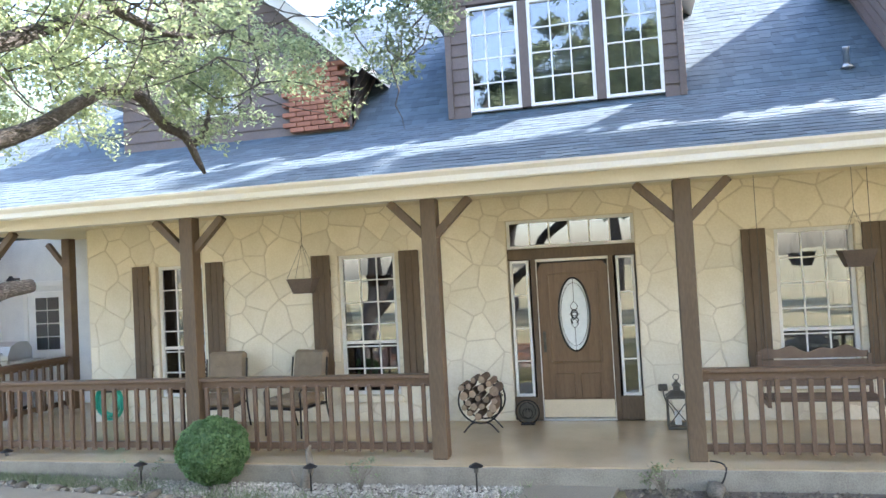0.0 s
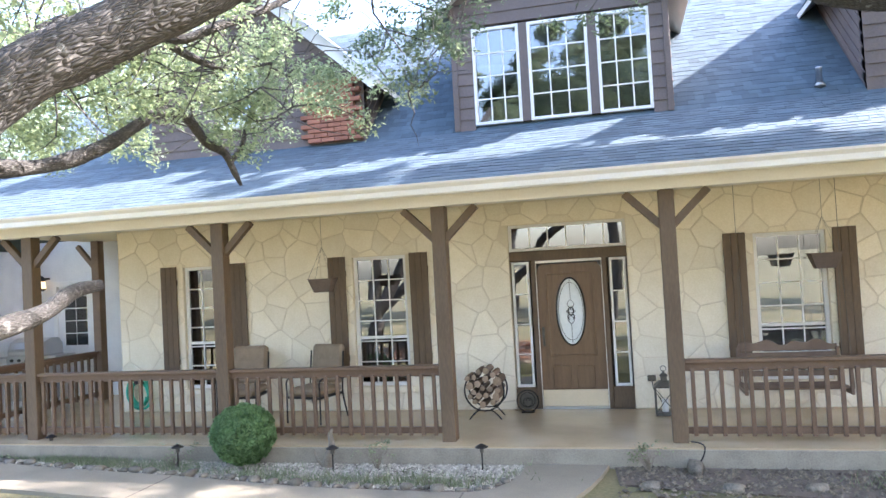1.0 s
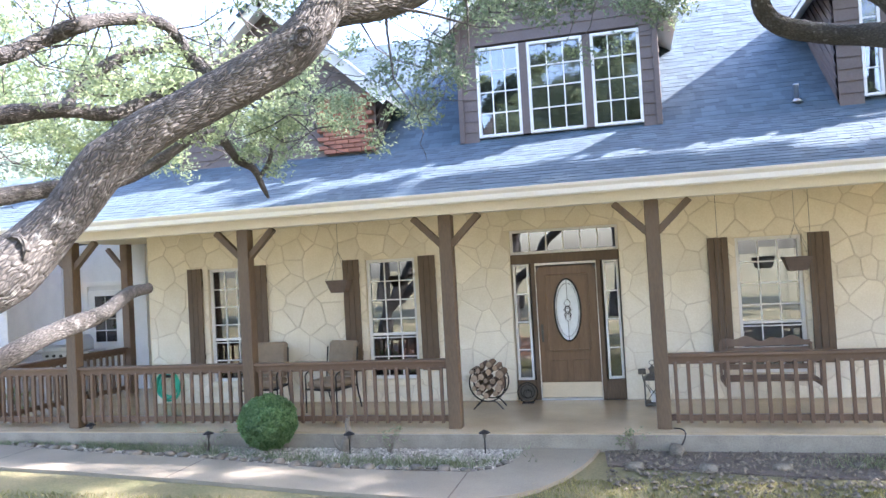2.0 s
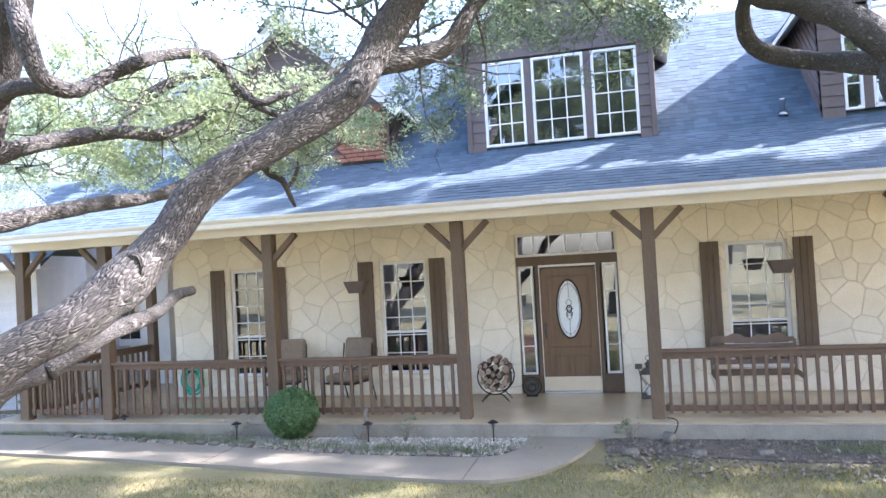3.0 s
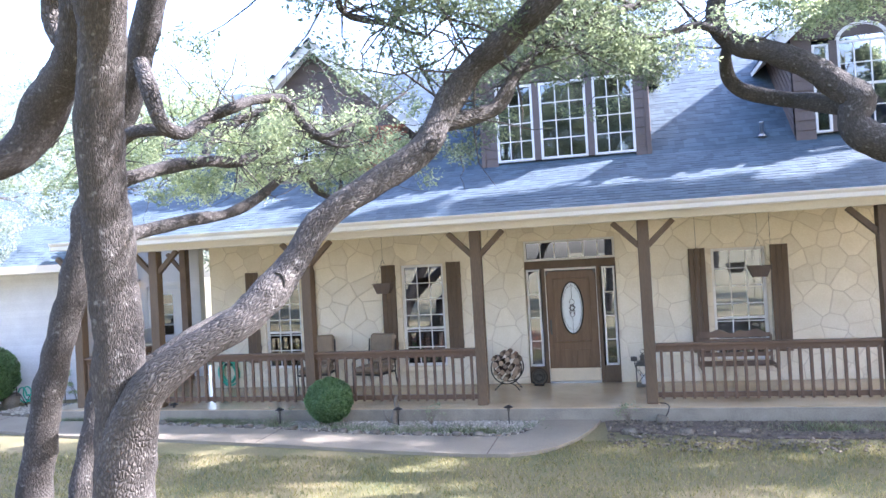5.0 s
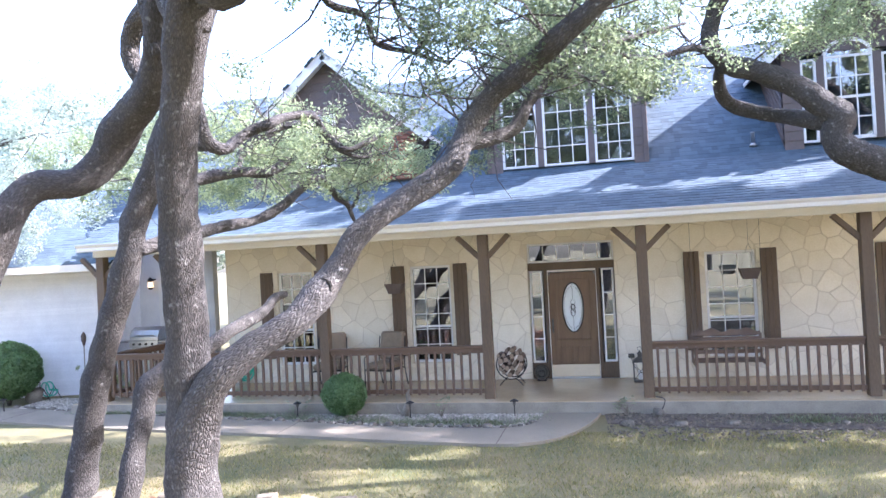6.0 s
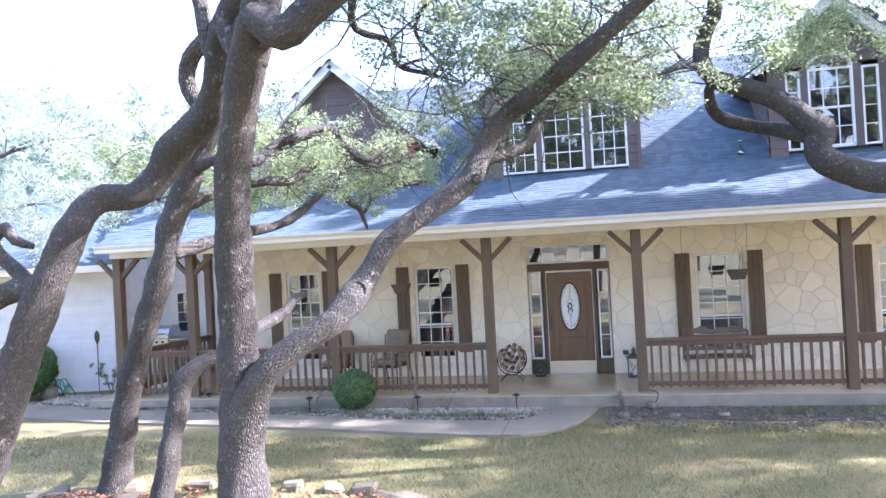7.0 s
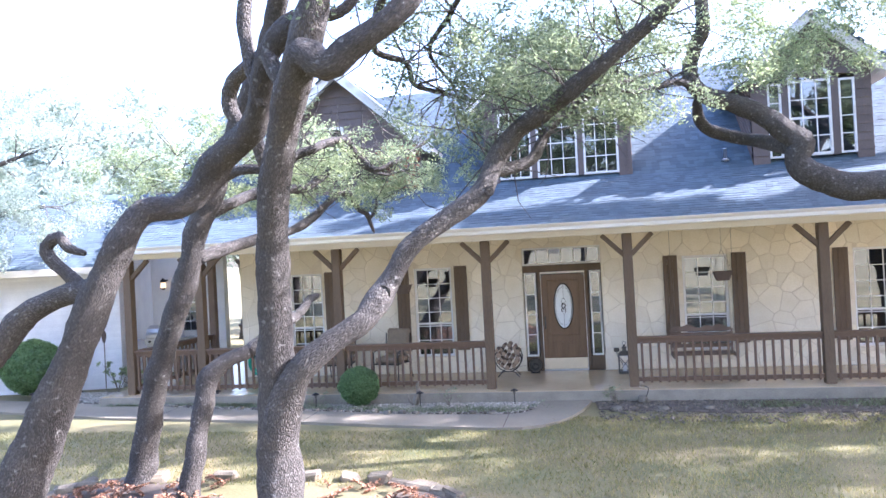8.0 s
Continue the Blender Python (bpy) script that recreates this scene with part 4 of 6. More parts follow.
def crown(t, at, clumps, per, size, material=LEAF):
    o = leaves("crown", [(c[0] - at[0], c[1] - at[1], c[2] - at[2], c[3]) for c in clumps], per, size, material, t)
    tagged(o, kind="stuff")


def scatter(n, x, y, z, r, seed):
    q = random.Random(seed)
    return [(q.uniform(*x), q.uniform(*y), q.uniform(*z), q.uniform(*r)) for _ in range(n)]


def scatter_points(n, x, y, z, seed):
    q = random.Random(seed)
    return [(q.uniform(*x), q.uniform(*y), q.uniform(*z)) for _ in range(n)]


def thin_shade(clumps, keep, seed):
    """Drops most clumps that would shade the open lawn west of the path's bend."""
    q = random.Random(seed)
    return [c for c in clumps if c[0] - 1.374 * c[2] > 0.6 or q.random() < keep]


def build_trees():
    # leaning middle oak: trunk, the long diagonal limb, high limbs
    at = (-0.99, -7.40, GROUND_Z - 0.1)
    trunk = [(-0.99, -7.4, -0.32, 0.30), (-1.0, -7.4, -0.05, 0.235), (-1.06, -7.3, 0.5, 0.205), (-1.04, -7.3, 1.34, 0.182), (-1.0, -7.38, 2.01, 0.163), (-0.91, -7.55, 2.76, 0.146), (-0.76, -7.75, 3.32, 0.136), (-0.6, -7.9, 3.71, 0.134), (-0.38, -8.15, 4.03, 0.145), (-0.22, -8.3, 4.2, 0.14), (-0.03, -8.35, 4.07, 0.115), (0.15, -8.35, 4.19, 0.108), (0.37, -8.35, 4.31, 0.103), (0.57, -8.3, 4.47, 0.09), (0.8, -7.9, 5.0, 0.08), (1.03, -7.5, 5.72, 0.06)]
    limb = [(-1.07, -7.3, 0.45, 0.13), (-1.03, -7.33, 0.95, 0.165), (-0.92, -7.38, 1.33, 0.165), (-0.72, -7.42, 1.62, 0.132), (-0.47, -7.3, 1.83, 0.115), (-0.24, -7.1, 1.99, 0.112), (-0.16, -6.85, 2.17, 0.12), (-0.03, -6.62, 2.43, 0.108), (0.08, -6.5, 2.65, 0.103), (0.3, -6.35, 2.84, 0.104), (0.47, -6.22, 2.97, 0.109), (0.8, -6.0, 3.23, 0.111), (0.96, -5.78, 3.6, 0.11), (1.2, -5.75, 3.9, 0.108), (1.48, -5.9, 4.03, 0.1), (1.78, -6.1, 4.19, 0.092), (2.08, -6.2, 4.38, 0.085), (2.38, -6.25, 4.6, 0.075), (2.66, -6.3, 4.8, 0.068), (3.1, -6.3, 5.2, 0.05), (3.6, -6.2, 5.7, 0.03)]
    limb2 = [(0.88, -5.8, 3.45, 0.09), (1.16, -5.6, 3.52, 0.07), (1.34, -5.5, 3.61, 0.06), (1.48, -5.4, 3.87, 0.055), (1.71, -5.2, 4.14, 0.045), (2.11, -5.0, 4.4, 0.04), (2.52, -4.7, 4.56, 0.03), (3.02, -4.4, 4.72, 0.015)]
    up = [(-0.4, -8.12, 3.98, 0.14), (-0.26, -8.2, 4.32, 0.14), (-0.17, -8.22, 4.53, 0.128), (-0.1, -8.25, 4.7, 0.11), (-0.02, -8.4, 5.2, 0.08), (0.05, -8.5, 6.01, 0.06)]
    thin = [(-0.79, -7.85, 3.92, 0.051), (-0.85, -7.85, 4.15, 0.056), (-0.95, -7.8, 4.6, 0.063), (-0.93, -7.8, 4.86, 0.064), (-0.84, -7.8, 5.3, 0.05), (-0.9, -7.8, 6.0, 0.03)]
    stub = [(-0.41, -8.1, 3.93, 0.08), (-0.65, -8.0, 4.35, 0.07), (-0.41, -8.0, 4.61, 0.06), (-0.05, -7.9, 4.64, 0.05), (0.18, -7.8, 4.94, 0.04), (0.4, -7.6, 5.47, 0.02)]
    stump = [(-3.18, -5.4, -0.38, 0.17), (-3.12, -5.4, -0.1, 0.14), (-3.02, -5.35, 0.44, 0.125), (-2.97, -5.25, 0.87, 0.122), (-2.92, -5.2, 1.16, 0.125), (-2.74, -5.1, 1.36, 0.105), (-2.5, -4.9, 1.45, 0.088), (-2.34, -4.55, 1.66, 0.082), (-2.24, -4.18, 1.78, 0.08), (-2.2, -3.8, 1.87, 0.07), (-2.19, -3.5, 2.02, 0.06), (-2.17, -3.22, 2.06, 0.05)]
    droop = [(0.69, -7.6, 5.33, 0.06), (0.23, -7.0, 5.33, 0.05), (-0.31, -6.0, 4.91, 0.04), (0.01, -5.8, 4.74, 0.03), (0.05, -5.6, 4.53, 0.03), (0.37, -5.4, 4.45, 0.02), (0.67, -5.2, 4.36, 0.012)]
    droop2 = [(0.87, -7.4, 5.79, 0.05), (0.94, -6.6, 5.51, 0.04), (0.57, -5.9, 5.22, 0.03), (0.22, -5.5, 4.93, 0.025), (0.41, -5.2, 4.59, 0.015), (0.56, -5.0, 4.14, 0.01)]
    t = tree("oak_tree", at, "leaning live oak with a long diagonal limb and rough grey bark", [("trunk", trunk, 20), ("limb", limb, 16), ("limb", limb2, 10), ("limb", up, 12), ("limb", thin, 8), ("limb", stub, 8), ("limb", droop, 8), ("limb", droop2, 8)])
    tree("oak_tree", stump[0][:3], "slim bent live oak trunk ending in a sawn stub", [("trunk", stump[:7], 14), ("limb", stump[6:], 12)])
    # cut knots on the limb
    for x, y, z, r in ((-0.08, -6.86, 2.25, 0.058), (0.90, -6.12, 3.22, 0.04)):
        bm = bmesh.new()
        tube(bm, [(x - at[0] + r * math.cos(a), y - at[1], z - at[2] + r * 1.1 * math.sin(a), 0.014) for a in [i * math.pi / 6 for i in range(13)]], 6, 0, cap=False)
        part("knot", bm, BARK, t, "healed branch scar")
    starts = [limb[i][:3] for i in (12, 13, 14, 15, 16, 17, 18, 19)] + [limb2[i][:3] for i in (3, 4, 5, 6)] + [trunk[14][:3], trunk[15][:3]] + [k[:3] for k in droop[2:] + droop2[2:]]
    ends = [e for e in twigs(t, at, starts, 3, 6, 1.0, 0.012) if e[2] > 3.95]
    cl = [(*e, 0.24) for e in ends]
    cl += scatter(40, (0.9, 2.9), (-6.3, -5.0), (4.05, 5.4), (0.14, 0.3), 5)
    crown(t, at, cl, 200, 0.045)

    # back oak: trunk leaning right, several crooked limbs toward the house
    at = (-4.19, -4.87, GROUND_Z - 0.1)
    trunk = [(-4.19, -4.87, -0.32, 0.23), (-4.15, -4.87, -0.16, 0.19), (-4.02, -4.87, 0.44, 0.165), (-3.86, -4.9, 1.05, 0.16), (-3.55, -5.0, 1.74, 0.15), (-3.17, -5.1, 2.54, 0.15), (-2.99, -5.15, 3.11, 0.15), (-2.7, -5.2, 3.59, 0.15), (-2.25, -5.4, 4.24, 0.14), (-1.91, -5.6, 4.72, 0.13), (-1.57, -5.8, 5.23, 0.12), (-1.28, -6.1, 5.74, 0.1), (-1.03, -6.3, 6.25, 0.07)]
    b1 = [(-3.05, -5.1, 2.7, 0.1), (-2.78, -4.5, 2.86, 0.08), (-2.6, -4.0, 2.97, 0.075), (-2.4, -3.5, 3.06, 0.07), (-2.24, -3.05, 3.26, 0.064), (-2.08, -2.75, 3.5, 0.058), (-1.98, -2.5, 3.66, 0.055), (-1.86, -2.3, 3.62, 0.05), (-1.8, -2.1, 3.42, 0.045), (-1.72, -1.9, 3.34, 0.042), (-1.68, -1.78, 3.14, 0.034), (-1.66, -1.7, 3.02, 0.016)]
    b1f = [(-1.7, -1.84, 3.24, 0.03), (-1.62, -1.78, 3.36, 0.032), (-1.58, -1.74, 3.5, 0.024), (-1.6, -1.7, 3.62, 0.008)]
    b2 = [(-2.85, -5.18, 3.28, 0.1), (-2.62, -4.9, 3.4, 0.08), (-2.54, -4.5, 3.53, 0.075), (-2.25, -4.15, 3.62, 0.07), (-2.08, -3.75, 3.64, 0.066), (-1.95, -3.45, 3.8, 0.058), (-1.8, -3.15, 3.99, 0.045), (-1.7, -3.0, 4.06, 0.028), (-1.55, -2.8, 4.2, 0.012)]
    b2b = [(-2.36, -4.0, 3.62, 0.055), (-2.4, -3.85, 3.84, 0.055), (-2.3, -3.7, 4.05, 0.055), (-2.0, -3.5, 4.25, 0.052), (-1.7, -3.3, 4.31, 0.046), (-1.55, -3.25, 4.16, 0.042), (-1.4, -3.1, 4.0, 0.036), (-1.1, -2.9, 3.86, 0.025), (-0.8, -2.6, 3.95, 0.012)]
    b3 = [(-2.0, -5.55, 4.62, 0.04), (-2.06, -5.52, 4.42, 0.075), (-1.92, -5.6, 4.1, 0.078), (-1.86, -5.5, 3.76, 0.07), (-1.78, -5.3, 3.7, 0.066), (-1.81, -5.05, 3.81, 0.06), (-1.71, -4.85, 3.96, 0.057), (-1.5, -4.8, 4.03, 0.055), (-1.43, -4.6, 4.13, 0.052), (-1.3, -4.25, 4.22, 0.05), (-1.36, -3.85, 4.27, 0.05), (-1.24, -3.75, 4.04, 0.047), (-0.99, -3.75, 3.84, 0.042), (-0.75, -3.6, 3.95, 0.036), (-0.5, -3.3, 4.15, 0.028), (-0.2, -2.9, 4.45, 0.015)]
    b4 = [(-2.62, -5.25, 3.68, 0.085), (-2.25, -5.38, 3.75, 0.07), (-1.86, -5.42, 3.73, 0.06)]
    t = tree("oak_tree", at, "slender live oak with crooked limbs reaching to the eaves", [("trunk", trunk, 18), ("limb", b1, 10), ("limb", b1f, 8), ("limb", b2, 10), ("limb", b2b, 8), ("limb", b3, 10), ("limb", b4, 6)])
    starts = [k[:3] for k in b2[4:] + b2b[2:] + b3[5:]]
    starts += scatter_points(60, (-5.2, -0.6), (-3.4, -1.4), (3.6, 4.6), 44)
    ends = [e for e in twigs(t, at, starts, 8, 3, 0.9, 0.009) if e[2] > 3.3]
    cl = [(*e, 0.17) for e in ends] + scatter(84, (-6.2, -0.7), (-3.4, -0.8), (3.6, 4.85), (0.12, 0.3), 9) + scatter(40, (-4.8, -0.5), (-3.0, -1.2), (3.5, 4.5), (0.12, 0.3), 10) + scatter(24, (-1.7, 0.0), (-2.4, -1.3), (3.65, 4.4), (0.12, 0.24), 12)
    cl = [c for c in cl if not (c[0] > -2.05 and c[2] > 4.35)]
    crown(t, at, cl, 125, 0.05, LEAF_LIT)

    # left oak, close by, with a low limb and a hooked stub
    at = (-4.25, -7.65, GROUND_Z - 0.1)
    trunk = [(-4.25, -7.65, -0.55, 0.3), (-4.02, -7.65, -0.15, 0.26), (-3.54, -7.65, 0.57, 0.24), (-3.12, -7.65, 1.39, 0.184), (-2.8, -7.65, 2.0, 0.16), (-2.49, -7.65, 2.59, 0.144), (-2.33, -7.65, 2.88, 0.137), (-2.19, -7.5, 3.13, 0.121), (-1.92, -7.35, 3.18, 0.115), (-1.76, -7.25, 3.33, 0.138), (-1.6, -7.25, 3.53, 0.154), (-1.31, -7.4, 3.69, 0.138), (-1.01, -7.6, 3.81, 0.127), (-0.83, -7.8, 4.02, 0.103), (-0.69, -7.95, 4.3, 0.096), (-0.46, -8.0, 4.53, 0.09), (-0.13, -8.0, 4.68, 0.074)]
    c2 = [(-2.43, -7.62, 2.72, 0.086), (-2.7, -7.6, 2.44, 0.106), (-2.93, -7.6, 2.41, 0.105), (-3.23, -7.6, 2.31, 0.108), (-3.48, -7.6, 2.17, 0.116), (-3.73, -7.6, 1.92, 0.132), (-4.75, -7.6, 0.9, 0.15), (-5.1, -7.6, 0.2, 0.17), (-5.3, -7.6, -0.6, 0.2)]
    c3 = [(-2.72, -7.6, 2.43, 0.071), (-2.82, -7.6, 2.46, 0.065), (-2.93, -7.6, 2.56, 0.066), (-3.13, -7.6, 2.74, 0.064), (-3.17, -7.6, 2.86, 0.064), (-3.03, -7.6, 2.94, 0.061), (-2.93, -7.6, 2.83, 0.048), (-2.76, -7.6, 2.77, 0.027)]
    c4 = [(-1.1, -7.5, 3.79, 0.054), (-1.19, -7.5, 3.87, 0.065), (-1.28, -7.5, 4.07, 0.072), (-1.2, -7.55, 4.25, 0.071), (-0.96, -7.7, 4.34, 0.069), (-0.72, -7.9, 4.37, 0.056)]
    tree("oak_tree", at, "stout leaning live oak with a hooked side limb", [("trunk", trunk, 20), ("limb", c2, 12), ("limb", c3, 8), ("limb", c4, 8)])

    # right oak, whose limb reaches in over the roof
    at = (9.2, -2.0, GROUND_Z - 0.1)
    trunk = [(9.3, -2.0, -0.4, 0.32), (9.2, -2.0, 0.6, 0.27), (9.0, -1.9, 2.0, 0.24), (8.7, -1.85, 2.9, 0.22), (8.9, -1.7, 4.2, 0.18), (9.4, -1.6, 5.6, 0.14), (9.6, -1.5, 7.2, 0.1)]
    main = [(8.49, -2.2, 3.0, 0.23), (7.89, -2.2, 3.19, 0.225), (7.25, -2.2, 3.24, 0.22), (6.68, -2.2, 3.2, 0.215), (6.15, -2.2, 3.25, 0.208), (5.65, -2.2, 3.28, 0.2), (5.2, -2.2, 3.46, 0.19), (4.99, -2.2, 3.69, 0.18), (5.04, -2.2, 3.93, 0.19), (4.9, -2.2, 4.11, 0.175), (4.55, -2.2, 4.39, 0.15), (4.16, -2.2, 4.6, 0.14), (3.77, -2.2, 4.76, 0.13), (3.6, -2.2, 4.95, 0.122), (3.56, -2.2, 5.21, 0.115), (3.66, -2.25, 5.54, 0.11), (3.76, -2.3, 5.75, 0.1), (3.7, -2.4, 6.43, 0.08), (3.5, -2.4, 7.2, 0.05)]
    low = [(5.0, -2.2, 3.9, 0.13), (4.88, -2.0, 3.94, 0.12), (4.6, -1.6, 4.1, 0.108), (4.21, -1.4, 4.24, 0.1), (3.85, -1.4, 4.42, 0.092), (3.72, -1.6, 4.7, 0.085), (3.72, -2.15, 4.85, 0.08)]
    thin = [(3.66, -2.4, 4.81, 0.06), (3.33, -2.5, 4.95, 0.045), (2.98, -2.7, 4.85, 0.04), (2.64, -3.0, 4.76, 0.03), (2.16, -3.4, 4.82, 0.02)]
    high = [(8.9, -1.75, 4.0, 0.13), (8.2, -2.2, 5.0, 0.11), (7.4, -2.6, 6.0, 0.1), (6.6, -3.2, 6.8, 0.08), (5.6, -4.0, 7.3, 0.06), (4.4, -4.8, 7.6, 0.04)]
    t = tree("oak_tree", at, "large live oak whose crooked limb reaches over the porch roof", [("trunk", trunk, 18), ("limb", main, 16), ("limb", low, 10), ("limb", thin, 8), ("limb", high, 12)])
    starts = [k[:3] for k in main[12:] + thin[1:] + high[2:]]
    ends = twigs(t, at, starts, 12, 3, 1.2, 0.014)
    cl = [(*e, 0.28) for e in ends] + scatter(28, (4.0, 6.4), (-2.4, -1.4), (5.0, 6.3), (0.2, 0.4), 13) + scatter(30, (4.4, 7.2), (-2.6, -1.4), (5.2, 6.8), (0.2, 0.4), 23)
    crown(t, at, cl, 270, 0.052, LEAF_LIT)
    # its low sprays hang in front of the middle dormer
    cl = scatter(46, (0.5, 3.3), (-2.6, -1.0), (4.7, 5.7), (0.14, 0.34), 25) + scatter(14, (-0.1, 0.7), (-2.4, -1.6), (3.75, 4.4), (0.1, 0.22), 26)
    ends = twigs(t, at, [c[:3] for c in cl[::2]], 29, 3, 0.7, 0.008)
    crown(t, at, cl + [(*e, 0.15) for e in ends if e[2] > 3.7], 130, 0.05, LEAF)
    # its high crown, mostly out of view, is added to shade lawn and eaves
    cl = scatter(14, (6.5, 12.0), (0.2, 1.5), (6.4, 8.8), (0.25, 0.5), 16) + scatter(26, (5.5, 12.5), (-0.9, 0.5), (7.0, 9.3), (0.3, 0.6), 21)
    crown(t, at, cl, 420, 0.08, LEAF)
    cl = thin_shade(scatter(200, (8.0, 17.5), (-8.5, -0.4), (6.2, 10.0), (0.3, 0.65), 14), 0.16, 51) + scatter(46, (9.0, 18.0), (-0.6, 0.5), (6.5, 9.2), (0.3, 0.5), 24) + scatter(12, (-1.0, 4.0), (-8.0, -5.5), (6.0, 7.5), (0.35, 0.6), 15)
    crown(t, at, cl, 520, 0.09, LEAF)

    # oak in front of the white wing
    at = (-13.6, -1.2, GROUND_Z - 0.2)
    trunk = [(-13.6, -1.2, -0.5, 0.3), (-13.5, -1.1, 1.2, 0.24), (-13.1, -0.9, 2.6, 0.2), (-12.6, -0.6, 3.8, 0.14), (-12.3, -0.4, 5.2, 0.08)]
    side_a = [(-13.1, -0.9, 2.5, 0.13), (-12.0, -0.4, 3.4, 0.1), (-11.0, 0.1, 3.9, 0.07), (-9.8, 0.4, 4.1, 0.03)]
    side_b = [(-12.7, -0.65, 3.5, 0.1), (-11.6, -0.2, 4.6, 0.07), (-10.4, 0.3, 5.2, 0.04), (-9.4, 0.6, 5.5, 0.02)]
    t = tree("oak_tree", at, "airy live oak in front of the white wing, leaves paled for haze", [("trunk", trunk, 14), ("limb", side_a, 10), ("limb", side_b, 10)])
    ends = twigs(t, at, [k[:3] for k in trunk[3:] + side_a[1:] + side_b[1:]], 18, 4, 1.5, 0.015)
    cl = [(*e, 0.35) for e in ends] + scatter(95, (-14.0, -8.3), (-0.9, 1.2), (2.9, 6.6), (0.25, 0.5), 19)
    crown(t, at, cl, 420, 0.06, LEAF_HAZED)

    # unseen oak past the right end of the house, added between lawn and sun
    at = (15.0, -4.0, GROUND_Z - 0.2)
    trunk = [(15.0, -4.0, -0.5, 0.4), (15.1, -4.0, 1.5, 0.3), (14.8, -4.1, 3.4, 0.26), (14.9, -4.0, 5.2, 0.18), (15.2, -3.8, 7.2, 0.1)]
    side_a = [(14.8, -4.1, 3.3, 0.18), (13.4, -4.8, 4.6, 0.14), (12.2, -5.6, 5.6, 0.1), (11.2, -6.2, 6.2, 0.05)]
    side_b = [(14.9, -4.0, 4.2, 0.16), (16.2, -3.0, 5.4, 0.12), (17.2, -1.8, 6.4, 0.06)]
    t = tree("oak_tree", at, "unseen broad live oak added beside the house to shade the lawn", [("trunk", trunk, 14), ("limb", side_a, 10), ("limb", side_b, 10)])
    cl = thin_shade(scatter(150, (10.5, 20.5), (-9.0, -0.5), (4.8, 10.0), (0.3, 0.7), 17), 0.16, 52)
    crown(t, at, cl, 560, 0.09, LEAF)

    # unseen tall oak past the end wall, added so shade falls along the eaves
    at = (14.6, 3.4, GROUND_Z - 0.2)
    trunk = [(14.6, 3.4, -0.5, 0.42), (14.5, 3.3, 2.0, 0.34), (14.2, 3.1, 4.6, 0.28), (14.0, 2.9, 7.2, 0.2), (13.8, 2.7, 10.0, 0.1)]
    side_a = [(14.2, 3.1, 4.6, 0.2), (12.8, 2.8, 6.6, 0.15), (11.2, 2.5, 8.4, 0.1), (9.6, 2.2, 9.6, 0.04)]
    side_b = [(14.1, 3.0, 6.0, 0.18), (15.6, 2.8, 7.8, 0.13), (17.2, 2.5, 9.6, 0.06)]
    t = tree("oak_tree", at, "unseen tall live oak added past the house to dapple the eaves", [("trunk", trunk, 14), ("limb", side_a, 10), ("limb", side_b, 10)])
    # clumps follow the sun's slant back from the eave strip
    cl = [(x, y + 0.25 * (z - 3.25), z, k) for x, y, z, k in scatter(100, (8.5, 19.5), (-0.5, 0.3), (8.8, 12.0), (0.14, 0.32), 27)]
    crown(t, at, cl, 420, 0.08, LEAF)


def far_trees():
    """Trees round the place: behind the wing, beyond the breezeway, and across the lawn."""
    # spots with y under -10 are unseen, added for the panes to reflect
    spots = [(-20, 14, 10, 5), (-14, 13, 9, 4.5), (-16.5, 10, 8.5, 4), (-22, 8, 9.5, 4.5), (-11, 12, 7.5, 3.5), (-26, 4, 7, 5), (-9, 17, 6, 4), (-34, 12, 8, 5), (18, 4, 7, 4), (-16, -25, 12, 6), (-4, -27, 14, 6.5), (7, -26, 14, 6.5), (18, -24, 13, 6), (-22, -14, 8, 5), (-10, -22, 13, 6), (1.5, -23, 14, 6), (12.5, -21, 14, 6)]
    for i, (x, y, h, w) in enumerate(spots):
        r = random.Random(40 + i)
        t = thing("oak_tree", (x, y, GROUND_Z - 0.3), "distant oak, its leaves hazed pale where it stands beyond the house", "tree", group="distant trees")
        k = [(0, 0, -0.2, 0.3), (0.2, 0.1, h * 0.25, 0.24), (-0.1, 0.3, h * 0.5, 0.18), (0.2, 0, h * 0.8, 0.08)]
        part("trunk", tube(bmesh.new(), k, 8, 0.3, 0.15), BARK, t, smooth=True)
        bm = bmesh.new()
        cl = []
        for j in range(7):
            a = r.uniform(0, 6.28)
            rad = w * r.uniform(0.4, 0.8)
            e = (rad * math.cos(a), rad * math.sin(a), h * r.uniform(0.5, 0.95))
            tube(bm, [(0, 0.2, h * 0.4, 0.1), (e[0] * 0.5, e[1] * 0.5, (h * 0.45 + e[2]) / 2 + 0.3, 0.07), (*e, 0.03)], 6, 0.4)
            for _ in range(7):
                cl.append((e[0] + r.gauss(0, w * 0.22), e[1] + r.gauss(0, w * 0.22), e[2] + r.gauss(0, h * 0.1), r.uniform(0.5, 1.0)))
        part("limbs", bm, BARK, t, smooth=True)
        # trees beyond the house get the leaf colour with haze mixed in
        o = leaves("crown", cl, 420 if y > -10 else 900, 0.20, LEAF_HAZED if y > -10 else LEAF, t)
        tagged(o, kind="stuff")


build_wing()
build_trees()
far_trees()

# ---- beds, lawn and stones ----


